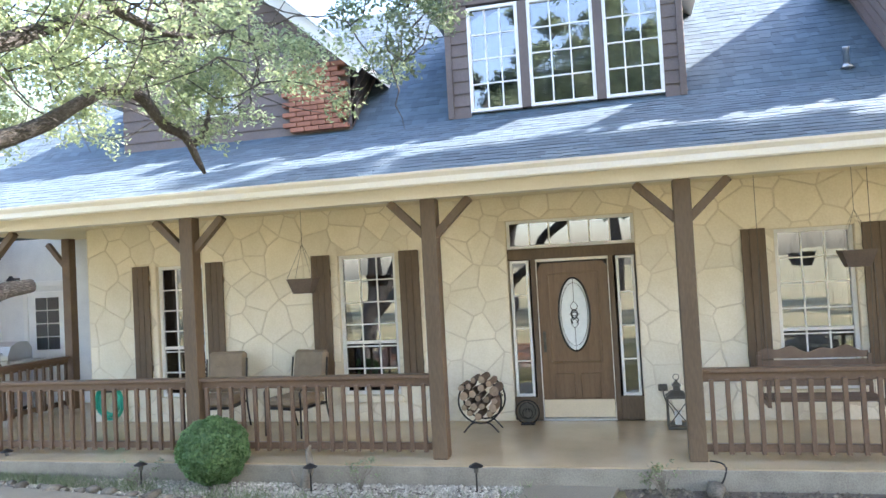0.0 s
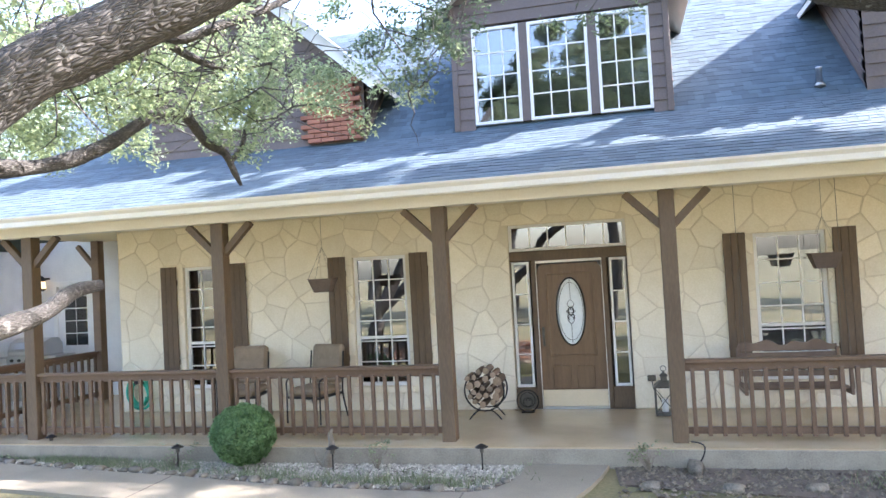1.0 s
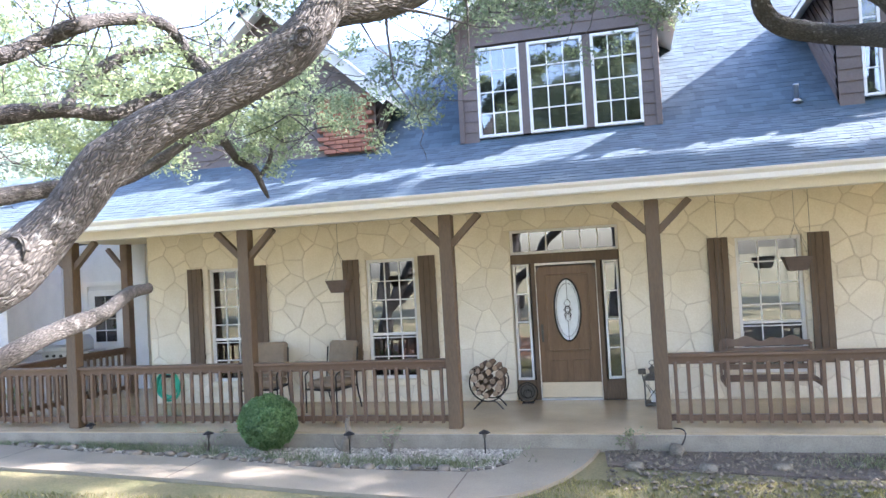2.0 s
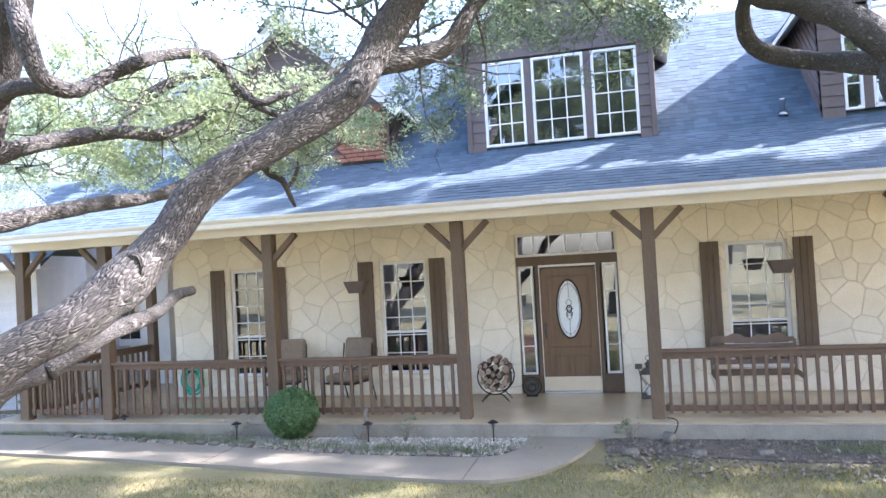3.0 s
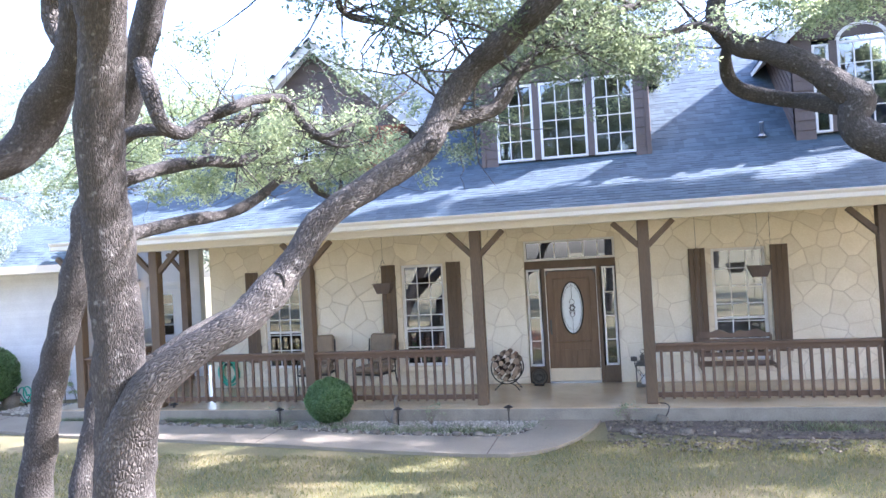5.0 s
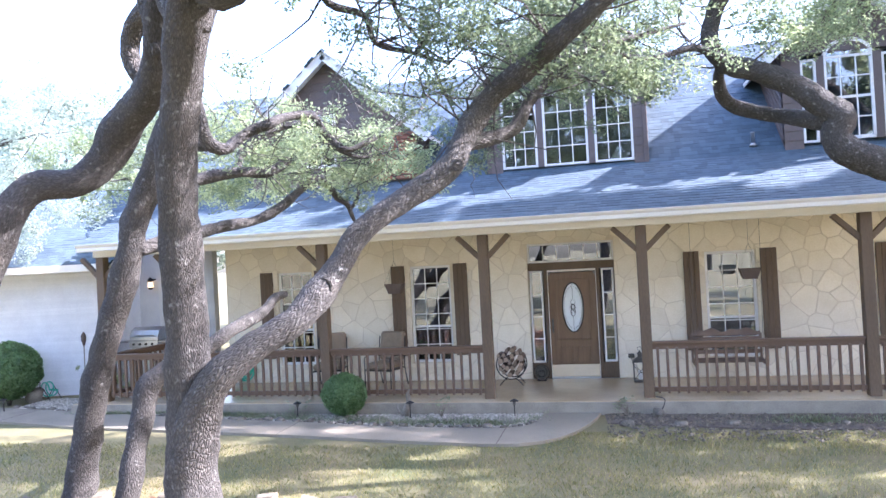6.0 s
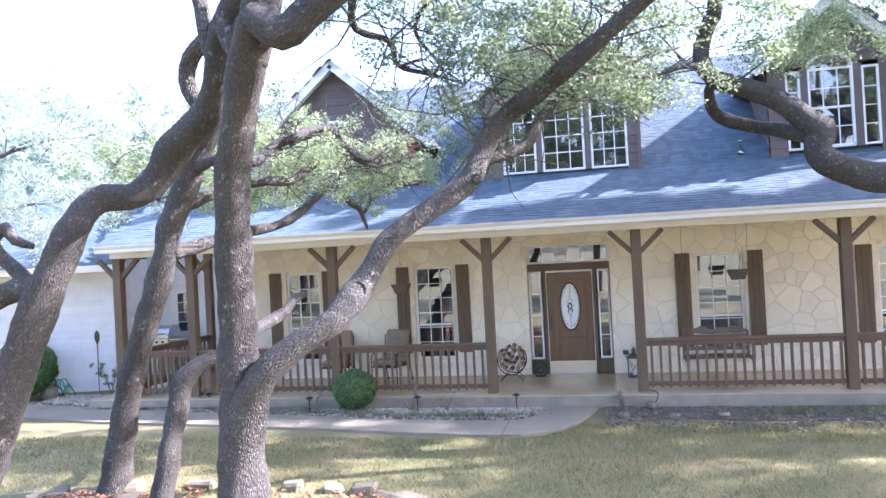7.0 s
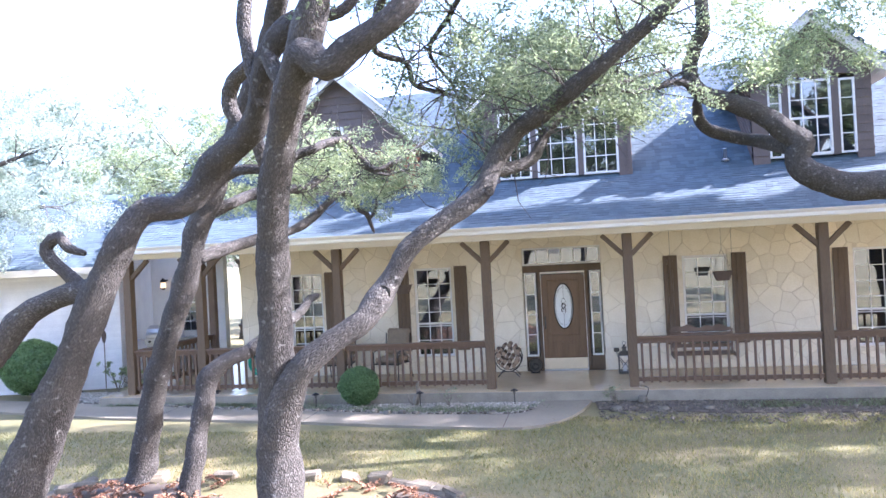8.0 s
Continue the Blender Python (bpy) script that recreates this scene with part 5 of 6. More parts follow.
def rock(name, x, y, z, s, seed, parent=None, flat=0.6, square=0.5):
    r = random.Random(seed)
    bm = bmesh.new()
    bmesh.ops.create_icosphere(bm, subdivisions=2, radius=1)
    off = Vector((seed * 1.7, seed * 0.3, 0))
    for v in bm.verts:
        if square:
            v.co = Vector([math.copysign(abs(c) ** (1 - 0.62 * square), c) for c in v.co])
    sx, sy = s * r.uniform(0.8, 1.4), s * r.uniform(0.7, 1.0)
    for v in bm.verts:
        k = 1 + 0.35 * noise.noise(v.co * 1.4 + off) + 0.12 * noise.noise(v.co * 4 + off)
        v.co = Vector((v.co.x * sx * k, v.co.y * sy * k, v.co.z * s * flat * k))
    bmesh.ops.rotate(bm, verts=bm.verts, cent=(0, 0, 0), matrix=Matrix.Rotation(r.uniform(0, 6.28), 3, "Z"))
    ob = to_object(name, bm, ROCK, parent, smooth=True)
    ob.location = (x, y, z)
    return ob


def pebbles(name, n, place, size, material, label, category):
    c = np.array([place() for _ in range(n)])
    base = np.array([(1, 0, 0), (0, 1, 0), (-1, 0, 0), (0, -1, 0), (0, 0, 0.7), (0, 0, -0.5)], float)
    a = rng.random(n) * 6.28
    s = size * (0.5 + rng.random((n, 1, 1)) ** 2 * 1.3)
    b = base[None] * s * (0.7 + 0.6 * rng.random((n, 6, 1)))
    x = b[..., 0] * np.cos(a)[:, None] - b[..., 1] * np.sin(a)[:, None]
    y = b[..., 0] * np.sin(a)[:, None] + b[..., 1] * np.cos(a)[:, None]
    v = np.stack([x, y, b[..., 2]], axis=2) + c[:, None, :]
    ob = from_arrays(name, v, [(0, 1, 4), (1, 2, 4), (2, 3, 4), (3, 0, 4), (1, 0, 5), (2, 1, 5), (3, 2, 5), (0, 3, 5)], material)
    tagged(ob, label, category, kind="stuff")


def bed_front(x):
    """The bed's front edge along the path."""
    ks = ((-18, 1.7), (-10, 0.2), (-6.3, -0.5), (-5.2, -0.72), (-3.1, -1.0), (-1.3, -1.32), (0.5, -1.38), (0.72, -1.25), (0.93, -0.8))
    for (a, ya), (b, yb) in zip(ks, ks[1:]):
        if a <= x <= b:
            return ya + (yb - ya) * (x - a) / (b - a)
    return -0.7


def blades(name, n, place, h, w, material, label, category):
    p = np.array([place() for _ in range(n)])
    a = rng.random(n) * 6.28
    hh = h * (0.5 + rng.random(n))
    lean = rng.normal(size=(n, 2)) * 0.5 * hh[:, None]
    dx, dy = np.cos(a) * w, np.sin(a) * w
    z0 = np.zeros(n)
    v = np.stack([p + np.stack([-dx, -dy, z0], 1), p + np.stack([dx, dy, z0], 1), p + np.stack([lean[:, 0], lean[:, 1], hh], 1)], axis=1)
    ob = from_arrays(name, v, [(0, 1, 2)], material)
    tagged(ob, label, category, kind="stuff")


def lawn_z(x, y):
    return GROUND_Z + 0.05 * noise.noise(Vector((x * 0.3, y * 0.3, 0))) * (1 if y < -2.6 else 0) - 0.02 * max(0, -y - 3)


def build_beds():
    r = random.Random(5)
    # gravel over soil between path and porch
    slab_from_outline("bed_soil", [(-8.1, -0.34), (0.92, -0.34), (0.91, -0.75), (0.71, -1.24), (0.5, -1.37), (-1.3, -1.31), (-3.1, -0.99), (-5.2, -0.71), (-6.3, -0.49), (-10, 0.21), (-10, 1.4), (-8.14, 1.4)], GROUND_Z - 0.05, GROUND_Z + 0.02, SOIL, "dark soil of the flower bed beside the porch", "flower bed")
    slab_from_outline("bed_soil_right", [(1.9, -0.34), (11, -0.34), (11, -1.35), (4, -1.3), (1.95, -0.95)], GROUND_Z - 0.05, GROUND_Z + 0.02, SOIL, "dark soil of the flower bed beside the porch", "flower bed")

    def in_left():
        x = r.uniform(-10, 0.95)
        return x, r.uniform(bed_front(x) + 0.08, -0.36 if x > -8.1 else 1.3), GROUND_Z + 0.025

    def in_right():
        x = r.uniform(1.95, 10)
        return x, -0.36 - 1.5 * r.random() ** 1.6 - (0.25 if x > 2.5 else 0) * r.random(), GROUND_Z + 0.025

    pebbles("gravel", 14000, in_left, 0.02, GRAVEL, "pale gravel mulch over the flower bed", "gravel")
    pebbles("gravel", 4000, in_right, 0.022, LITTER_SHADED, "dull gravel and leaf litter in the bed, darkened for shade", "gravel")
    x = -10.0
    i = 0
    while x < 0.9:
        s = r.choice((0.025, 0.035, 0.045, 0.055, 0.08))
        k = rock("edging_stone", x, bed_front(x) + 0.07 + r.uniform(-0.04, 0.06), GROUND_Z + 0.04, s, 100 + i)
        tagged(k, "weathered limestone edging rock along the path", "rock", "bed edging stones")
        x += s * r.uniform(2.0, 3.4)
        i += 1
    for k in range(9):
        x = 2.25 + k * 0.75
        o = rock("edging_stone", x, -1.0 + r.uniform(-0.12, 0.12), GROUND_Z + 0.03, r.uniform(0.05, 0.10), 300 + k)
        tagged(o, "rough limestone rock at the edge of the bed", "rock", "bed edging stones")
    o = rock("rock", 2.72, -0.46, GROUND_Z + 0.07, 0.11, 77)
    tagged(o, "pale rounded limestone rock by the porch", "rock")

    def weeds():
        x = r.choice((-7.4, -6.5, -5.2, -4.7, -4.2, -3.4, -2.0, -1.2, -0.4, 0.3, 4.9, 6.3, 7.2)) + r.gauss(0, 0.35)
        y = (bed_front(x) + 0.15 if x < 1 else -1.0) + abs(r.gauss(0, 0.2))
        return x, min(y, -0.37), GROUND_Z + 0.02

    blades("low_plants", 6500, weeds, 0.075, 0.006, WEED, "low grey-green plants among the gravel", "ground cover")

    def lawn():
        while True:
            x, y = r.uniform(-9, 8.5), -1.5 - 7.7 * r.random() ** 1.2
            if not (x < 1.1 and y > -2.36) and not (y < -5.0 and -5.6 < x < 0.3):
                return x, y, lawn_z(x, y) - 0.005

    blades("grass", 90000, lawn, 0.045, 0.005, GRASS_BLADE, "short dry straw-green lawn grass", "grass")
    # ring of stones round the oaks, filled with leaf mulch
    ring = []
    n = 46
    for i in range(n):
        a = 2 * math.pi * i / n
        x = -2.4 + 3.0 * math.copysign(abs(math.cos(a)) ** 0.6, math.cos(a))
        y = -7.0 + 2.27 * math.copysign(abs(math.sin(a)) ** 0.6, math.sin(a))
        ring.append((x, y))
        bm = bmesh.new()
        lx, ly, lz = r.uniform(0.10, 0.20), r.uniform(0.08, 0.13), r.uniform(0.05, 0.12)
        box(bm, -lx, lx, -ly, ly, -0.05, lz, 0.03)
        for v in bm.verts:
            v.co += noise.noise_vector(v.co * 7 + Vector((i * 3.1, 0, 0))) * 0.05
        m = to_object("ring_stone", bm, BLOCK)
        m.location = (x, y, lawn_z(x, y))
        m.rotation_euler = (r.uniform(-0.06, 0.06), r.uniform(-0.06, 0.06), math.atan2(2.12 * math.copysign(abs(math.cos(a)) ** 1.4, math.cos(a)), -3.0 * math.copysign(abs(math.sin(a)) ** 1.4, math.sin(a))) + r.uniform(-0.15, 0.15))
        tagged(m, "flat rough limestone block in the tree ring", "stone", "tree ring stones")
    slab_from_outline("mulch_bed", ring, GROUND_Z - 0.3, GROUND_Z - 0.035, SOIL, "soil covered by brown leaf mulch under the oaks", "mulch bed")

    def in_ring():
        a, k = r.uniform(0, 6.28), math.sqrt(r.random()) * 0.97
        return -2.4 + 2.85 * k * math.copysign(abs(math.cos(a)) ** 0.6, math.cos(a)), -7.0 + 2.12 * k * math.copysign(abs(math.sin(a)) ** 0.6, math.sin(a)), GROUND_Z - 0.03

    c = [(*in_ring()[:2], GROUND_Z - 0.02, 0.10) for _ in range(420)]
    o = leaves("leaf_litter", c, 60, 0.055, MULCH, None, flat=1.5, squash=0.15)
    tagged(o, "brown fallen oak leaves and bark mulch", "leaf litter", kind="stuff")


build_beds()

# ---- things on the porch and in the bed ----


def round_bush(x, y, z, r, label, seed, material=BUSH_LEAF):
    b = thing("bush", (x, y, GROUND_Z), label, "bush")
    bm = bmesh.new()
    q = random.Random(seed)
    for i in range(9):
        a = q.uniform(0, 6.28)
        tube(bm, [(0.03 * math.cos(a), 0.03 * math.sin(a), 0, 0.012), (0.12 * math.cos(a), 0.12 * math.sin(a), z - GROUND_Z - r * 0.4, 0.01), (r * 0.6 * math.cos(a), r * 0.6 * math.sin(a), z - GROUND_Z, 0.005)], 5, 0)
    part("stem", bm, BARK, b)
    n = 16000
    d = rng.normal(size=(n, 3))
    d /= np.linalg.norm(d, axis=1)[:, None]
    rad = r * (1.03 - 0.25 * rng.random(n) ** 1.5) * (1 + 0.05 * np.sin(d[:, 0] * 9 + 1) * np.sin(d[:, 2] * 8 + d[:, 1] * 7))
    p = d * rad[:, None]
    p[:, 2] = p[:, 2] * 0.93 + z - GROUND_Z
    nrm = d + rng.normal(size=(n, 3)) * 0.5
    nrm /= np.linalg.norm(nrm, axis=1)[:, None]
    a = np.cross(nrm, rng.normal(size=(n, 3)))
    a /= np.linalg.norm(a, axis=1)[:, None]
    bb = np.cross(nrm, a)
    ln = (0.02 + 0.016 * rng.random(n))[:, None] * max(1, r / 0.42)
    v = np.stack([p - a * ln, p + bb * ln * 0.5, p + a * ln, p - bb * ln * 0.5], axis=1)
    o = from_arrays("foliage", v, [(0, 1, 2), (0, 2, 3)], material, b)
    tagged(o, kind="stuff")


def armchair(x, y, turn, label):
    c = thing("patio_chair", (x, y, 0), label, "chair", group="porch chairs")
    c.rotation_euler = (0, 0, radians(turn))
    for sx in (-0.29, 0.29):
        bm = bmesh.new()
        tube(bm, [(sx, -0.30, 0, 0.012), (sx, -0.29, 0.42, 0.012), (sx, -0.27, 0.60, 0.012), (sx, 0.05, 0.62, 0.012), (sx, 0.27, 0.56, 0.012)], 8, 0.05)
        part("arm", bm, IRON, c)
        bm = bmesh.new()
        tube(bm, [(sx, 0.34, 0, 0.012), (sx, 0.24, 0.40, 0.012), (sx, 0.30, 0.95, 0.012)], 8, 0.05)
        part("leg", bm, IRON, c)
    part("seat_frame", boxed(-0.28, 0.28, -0.29, 0.26, 0.34, 0.37, 0.006), IRON, c)
    bm = boxed(-0.27, 0.27, -0.30, 0.26, 0.372, 0.49, 0.035)
    part("seat_cushion", bm, CUSHION, c)
    bm = boxed(-0.27, 0.27, -0.06, 0.06, 0, 0.56, 0.04)
    bmesh.ops.transform(bm, matrix=pose(0, 0.25, 0.49, -11, 0, 0), verts=bm.verts)
    back = part("back_cushion", bm, CUSHION, c)
    for bx in (-0.11, 0.11):
        for bz in (0.66, 0.86):
            part("button", lathe(bmesh.new(), [(0.0, -0.008), (0.016, 0.0), (0.0, 0.008)], (bx, 0.20 + (bz - 0.5) * 0.19 - 0.03, bz), 8), CUSHION, back)


def swing_bench(x, y, label):
    s = thing("porch_swing", (x, y, 0), label, "swing")
    z = 0.46
    for i in range(5):
        part("seat_slat", boxed(-0.68, 0.68, -0.25 + i * 0.1, -0.165 + i * 0.1, z, z + 0.022, 0.004), TEAK, s)
    for i in range(3):
        part("back_slat", boxed(-0.66, 0.66, 0.245 + i * 0.02, 0.265 + i * 0.02, z + 0.09 + i * 0.11, z + 0.16 + i * 0.11, 0.004), TEAK, s)
    bm = bmesh.new()
    n = 40
    pts = []
    for i in range(n + 1):
        u = i / n
        pts.append((-0.68 + 1.36 * u, 0.07 + 0.05 * abs(math.sin(u * math.pi * 2)) + 0.02 * math.sin(u * math.pi * 8)))
    zb = z + 0.40
    for a, b in zip(pts, pts[1:]):
        vs = [bm.verts.new(c) for c in ((a[0], 0.30, zb), (b[0], 0.30, zb), (b[0], 0.30, zb + b[1]), (a[0], 0.30, zb + a[1]), (a[0], 0.33, zb), (b[0], 0.33, zb), (b[0], 0.33, zb + b[1]), (a[0], 0.33, zb + a[1]))]
        for q in ((0, 1, 2, 3), (5, 4, 7, 6), (3, 2, 6, 7), (0, 4, 5, 1)):
            bm.faces.new([vs[k] for k in q])
    bmesh.ops.remove_doubles(bm, verts=bm.verts, dist=0.0005)
    part("crest_rail", bm, TEAK, s, "carved wavy crest rail")
    for sx in (-0.70, 0.66):
        bm = bmesh.new()
        box(bm, sx, sx + 0.045, -0.27, 0.30, z - 0.06, z - 0.002, 0.004)
        box(bm, sx, sx + 0.045, -0.27, -0.22, z, z + 0.24, 0.004)
        box(bm, sx, sx + 0.045, -0.30, 0.30, z + 0.242, z + 0.27, 0.004)
        box(bm, sx, sx + 0.045, 0.27, 0.315, z + 0.0, z + 0.44, 0.004)
        part("arm", bm, TEAK, s)
        bm = bmesh.new()
        for yy in (-0.24, 0.28):
            tube(bm, [(sx + 0.06, yy, z + 0.0, 0.004), (sx + 0.06, 0.04 + yy * 0.2, 1.9, 0.004)], 6, 0)
        tube(bm, [(sx + 0.06, 0.03, 1.9, 0.004), (sx + 0.06, 0.03, 2.94, 0.004)], 6, 0)
        part("chain", bm, BRONZE, s, "thin dull metal chain")
    s.scale = (0.84, 0.95, 1.0)
    s.location.z = -0.05


def hanging_planter(x, y, z, label):
    p = thing("hanging_planter", (x, y, z), label, "planter", group="hanging planters")
    bm = bmesh.new()
    a = [(-0.17, -0.12), (0.17, -0.12), (0.17, 0.12), (-0.17, 0.12)]
    top = [bm.verts.new((q[0], q[1], 0.08)) for q in a]
    bot = [bm.verts.new((q[0] * 0.62, q[1] * 0.62, -0.10)) for q in a]
    inn = [bm.verts.new((q[0] * 0.9, q[1] * 0.88, 0.08)) for q in a]
    deep = [bm.verts.new((q[0] * 0.8, q[1] * 0.8, 0.03)) for q in a]
    bm.faces.new(bot[::-1])
    bm.faces.new(deep)
    for i in range(4):
        j = (i + 1) % 4
        bm.faces.new((bot[i], bot[j], top[j], top[i]))
        bm.faces.new((top[i], top[j], inn[j], inn[i]))
        bm.faces.new((inn[i], inn[j], deep[j], deep[i]))
    part("basket", bm, TERRACOTTA, p)
    bm = bmesh.new()
    for q in a:
        tube(bm, [(q[0] * 0.95, q[1] * 0.95, 0.08, 0.0016), (0, 0, 0.5, 0.0016)], 4, 0)
    tube(bm, [(0, 0, 0.5, 0.0025), (0, 0, 2.94 - z, 0.0025)], 5, 0)
    part("chain", bm, BRONZE, p)


def firewood(x, y):
    s = thing("firewood_rack", (x, y, 0), "round black iron rack stacked with split firewood", "firewood rack")
    zc, rr = 0.385, 0.27
    for yy in (-0.14, 0.14):
        bm = bmesh.new()
        tube(bm, [(rr * math.cos(a), yy, zc + rr * math.sin(a), 0.011) for a in [radians(130 + 280 * i / 20) for i in range(21)]], 8, 0)
        part("hoop", bm, IRON, s)
        for sx in (-1, 1):
            part("leg", tube(bmesh.new(), [(sx * 0.06, yy, 0.125, 0.01), (sx * 0.13, yy, 0.10, 0.01), (sx * 0.22, yy, 0.0, 0.01)], 6, 0.05), IRON, s)
    r = random.Random(9)
    spots = []
    tries = 0
    while len(spots) < 26 and tries < 6000:
        tries += 1
        lr = r.uniform(0.038, 0.072)
        a, d = r.uniform(0, 6.28), math.sqrt(r.random()) * (rr + 0.03)
        px, pz = d * math.cos(a), zc + d * math.sin(a) + 0.02
        if d + lr > rr + 0.04 or (d + lr > rr - 0.012 and pz < zc + 0.1):
            continue
        if all(math.hypot(px - o[0], pz - o[1]) > (lr + o[2]) * 0.93 for o in spots):
            spots.append((px, pz, lr))
    for i, (px, pz, lr) in enumerate(spots):
        g = thing("firewood_log", (x + px, y, pz), "split oak log stacked in the iron rack", "log", group="firewood logs")
        k = r.choice((5, 7, 9))
        outline = [(lr * r.uniform(0.82, 1.05) * math.cos(6.28 * j / k), lr * r.uniform(0.82, 1.05) * math.sin(6.28 * j / k)) for j in range(k)]
        y0, y1 = -0.20 + r.uniform(-0.05, 0.03), 0.19 + r.uniform(-0.03, 0.03)
        bm = bmesh.new()
        a = [bm.verts.new((c[0], y0, c[1])) for c in outline]
        b = [bm.verts.new((c[0], y1, c[1])) for c in outline]
        for j in range(k):
            bm.faces.new((a[j], b[j], b[(j + 1) % k], a[(j + 1) % k]))
        part("bark", bm, LOG, g)
        bm = bmesh.new()
        bm.faces.new([bm.verts.new((c[0], y0, c[1])) for c in outline])
        part("cut_end", bm, LOG_END, g, "pale sawn end")
        bm = bmesh.new()
        bm.faces.new([bm.verts.new((c[0], y1, c[1])) for c in outline][::-1])
        part("cut_end", bm, LOG_END, g, "pale sawn end")


def lantern(x, y):
    s = thing("lantern", (x, y, 0), "weathered bronze candle lantern standing on the porch", "lantern")
    w = 0.115
    part("base", boxed(-w - 0.01, w + 0.01, -w - 0.01, w + 0.01, 0, 0.04, 0.006), BRONZE, s)
    for sx in (-1, 1):
        for sy in (-1, 1):
            part("post", boxed(sx * w - 0.01, sx * w + 0.01, sy * w - 0.01, sy * w + 0.01, 0.04, 0.36), BRONZE, s)
    part("top_frame", boxed(-w - 0.012, w + 0.012, -w - 0.012, w + 0.012, 0.36, 0.385, 0.004), BRONZE, s)
    bm = bmesh.new()
    lathe(bm, [(0.16, 0.385), (0.10, 0.43), (0.055, 0.445), (0.055, 0.50), (0.075, 0.505), (0.02, 0.55), (0.02, 0.57)], sides=4)
    bmesh.ops.rotate(bm, verts=bm.verts, cent=(0, 0, 0), matrix=Matrix.Rotation(radians(45), 3, "Z"))
    part("roof", bm, BRONZE, s)
    bm = bmesh.new()
    tube(bm, [(0.035 * math.cos(a), 0, 0.60 + 0.035 * math.sin(a), 0.005) for a in [i * math.pi / 6 for i in range(13)]], 6, 0, cap=False)
    part("ring", bm, BRONZE, s)
    bm = bmesh.new()
    for sgn in (-1, 1):
        beam(bm, (sgn * w, -w - 0.004, 0.05), (-sgn * w, -w - 0.004, 0.35), 0.008, 0.01, 0)
    part("cross_bars", bm, BRONZE, s)
    part("candle", lathe(bmesh.new(), [(0.04, 0.041), (0.04, 0.2)], sides=14), WHITE, s, "white pillar candle")


def garden_hose(x, y, z):
    s = thing("garden_hose", (x, y, z), "bright green garden hose coiled on the wall", "hose")
    bm = bmesh.new()
    r = random.Random(2)
    k = []
    for i in range(7 * 20):
        a = i / 20 * 2 * math.pi
        rr = 0.19 + 0.045 * math.sin(i * 0.21) + r.uniform(-0.004, 0.004)
        k.append((rr * 0.95 * math.cos(a), -0.03 - 0.012 * (i / 20), rr * 1.12 * math.sin(a), 0.015))
    tube(bm, k, 6, 0)
    part("coil", bm, HOSE, s, smooth=True)
    part("bracket", boxed(-0.07, 0.07, -0.12, 0.03, 0.15, 0.2, 0.006), IRON, s)


def grill(x, y):
    s = thing("gas_grill", (x, y, 0), "stainless steel gas grill with closed hood", "grill")
    part("cabinet", boxed(-0.36, 0.36, -0.25, 0.25, 0.08, 0.74, 0.01), STEEL, s)
    part("control_panel", boxed(-0.38, 0.38, -0.30, 0.26, 0.742, 0.90, 0.012), STEEL, s)
    for i in range(4):
        bm = lathe(bmesh.new(), [(0.028, 0), (0.024, 0.035)], sides=12)
        bmesh.ops.transform(bm, matrix=pose(-0.24 + i * 0.16, -0.30, 0.82, 90), verts=bm.verts)
        part("knob", bm, IRON, s)
    bm = bmesh.new()
    prof = [(-0.27, 0.905), (-0.27, 0.98), (-0.20, 1.13), (-0.05, 1.20), (0.15, 1.19), (0.25, 1.08), (0.25, 0.905)]
    a = [bm.verts.new((-0.37, *p)) for p in prof]
    b = [bm.verts.new((0.37, *p)) for p in prof]
    for i in range(len(prof)):
        j = (i + 1) % len(prof)
        bm.faces.new((a[i], b[i], b[j], a[j]))
    bm.faces.new(a)
    bm.faces.new(b[::-1])
    hood = part("hood", bm, STEEL, s)
    part("handle", tube(bmesh.new(), [(-0.28, -0.30, 1.02, 0.012), (0.28, -0.30, 1.02, 0.012)], 8, 0), STEEL, hood)
    for sx in (-0.66, 0.385):
        part("side_shelf", boxed(sx, sx + 0.275, -0.26, 0.24, 0.85, 0.885, 0.008), STEEL, s)
    for sx in (-0.3, 0.3):
        part("wheel", tube(bmesh.new(), [(sx - 0.02, 0.1, 0.055, 0.05), (sx + 0.02, 0.1, 0.055, 0.05)], 14, 0), IRON, s)


def rocking_chair(x, y, turn):
    s = thing("wooden_armchair", (x, y, 0), "slatted red-brown wooden armchair on the side porch", "chair")
    s.rotation_euler = (0, 0, radians(turn))
    for i in range(6):
        bm = bmesh.new()
        beam(bm, (-0.22 + i * 0.088, 0.22, 0.42), (-0.26 + i * 0.104, 0.42, 1.0), 0.016, 0.06)
        part("back_slat", bm, TEAK, s)
    for i in range(5):
        part("seat_slat", boxed(-0.27, 0.27, -0.26 + i * 0.1, -0.17 + i * 0.1, 0.39, 0.412, 0.003), TEAK, s)
    for sx in (-0.3, 0.3):
        part("arm", boxed(sx - 0.045, sx + 0.045, -0.32, 0.30, 0.60, 0.622, 0.004), TEAK, s)
        part("leg", boxed(sx - 0.03, sx + 0.03, -0.28, -0.22, 0, 0.598, 0.004), TEAK, s)
        part("leg", boxed(sx - 0.03, sx + 0.03, 0.2, 0.26, 0, 0.598, 0.004), TEAK, s)
    bm = bmesh.new()
    beam(bm, (-0.3, 0.435, 1.0), (0.3, 0.435, 1.0), 0.02, 0.06)
    part("crest", bm, TEAK, s)


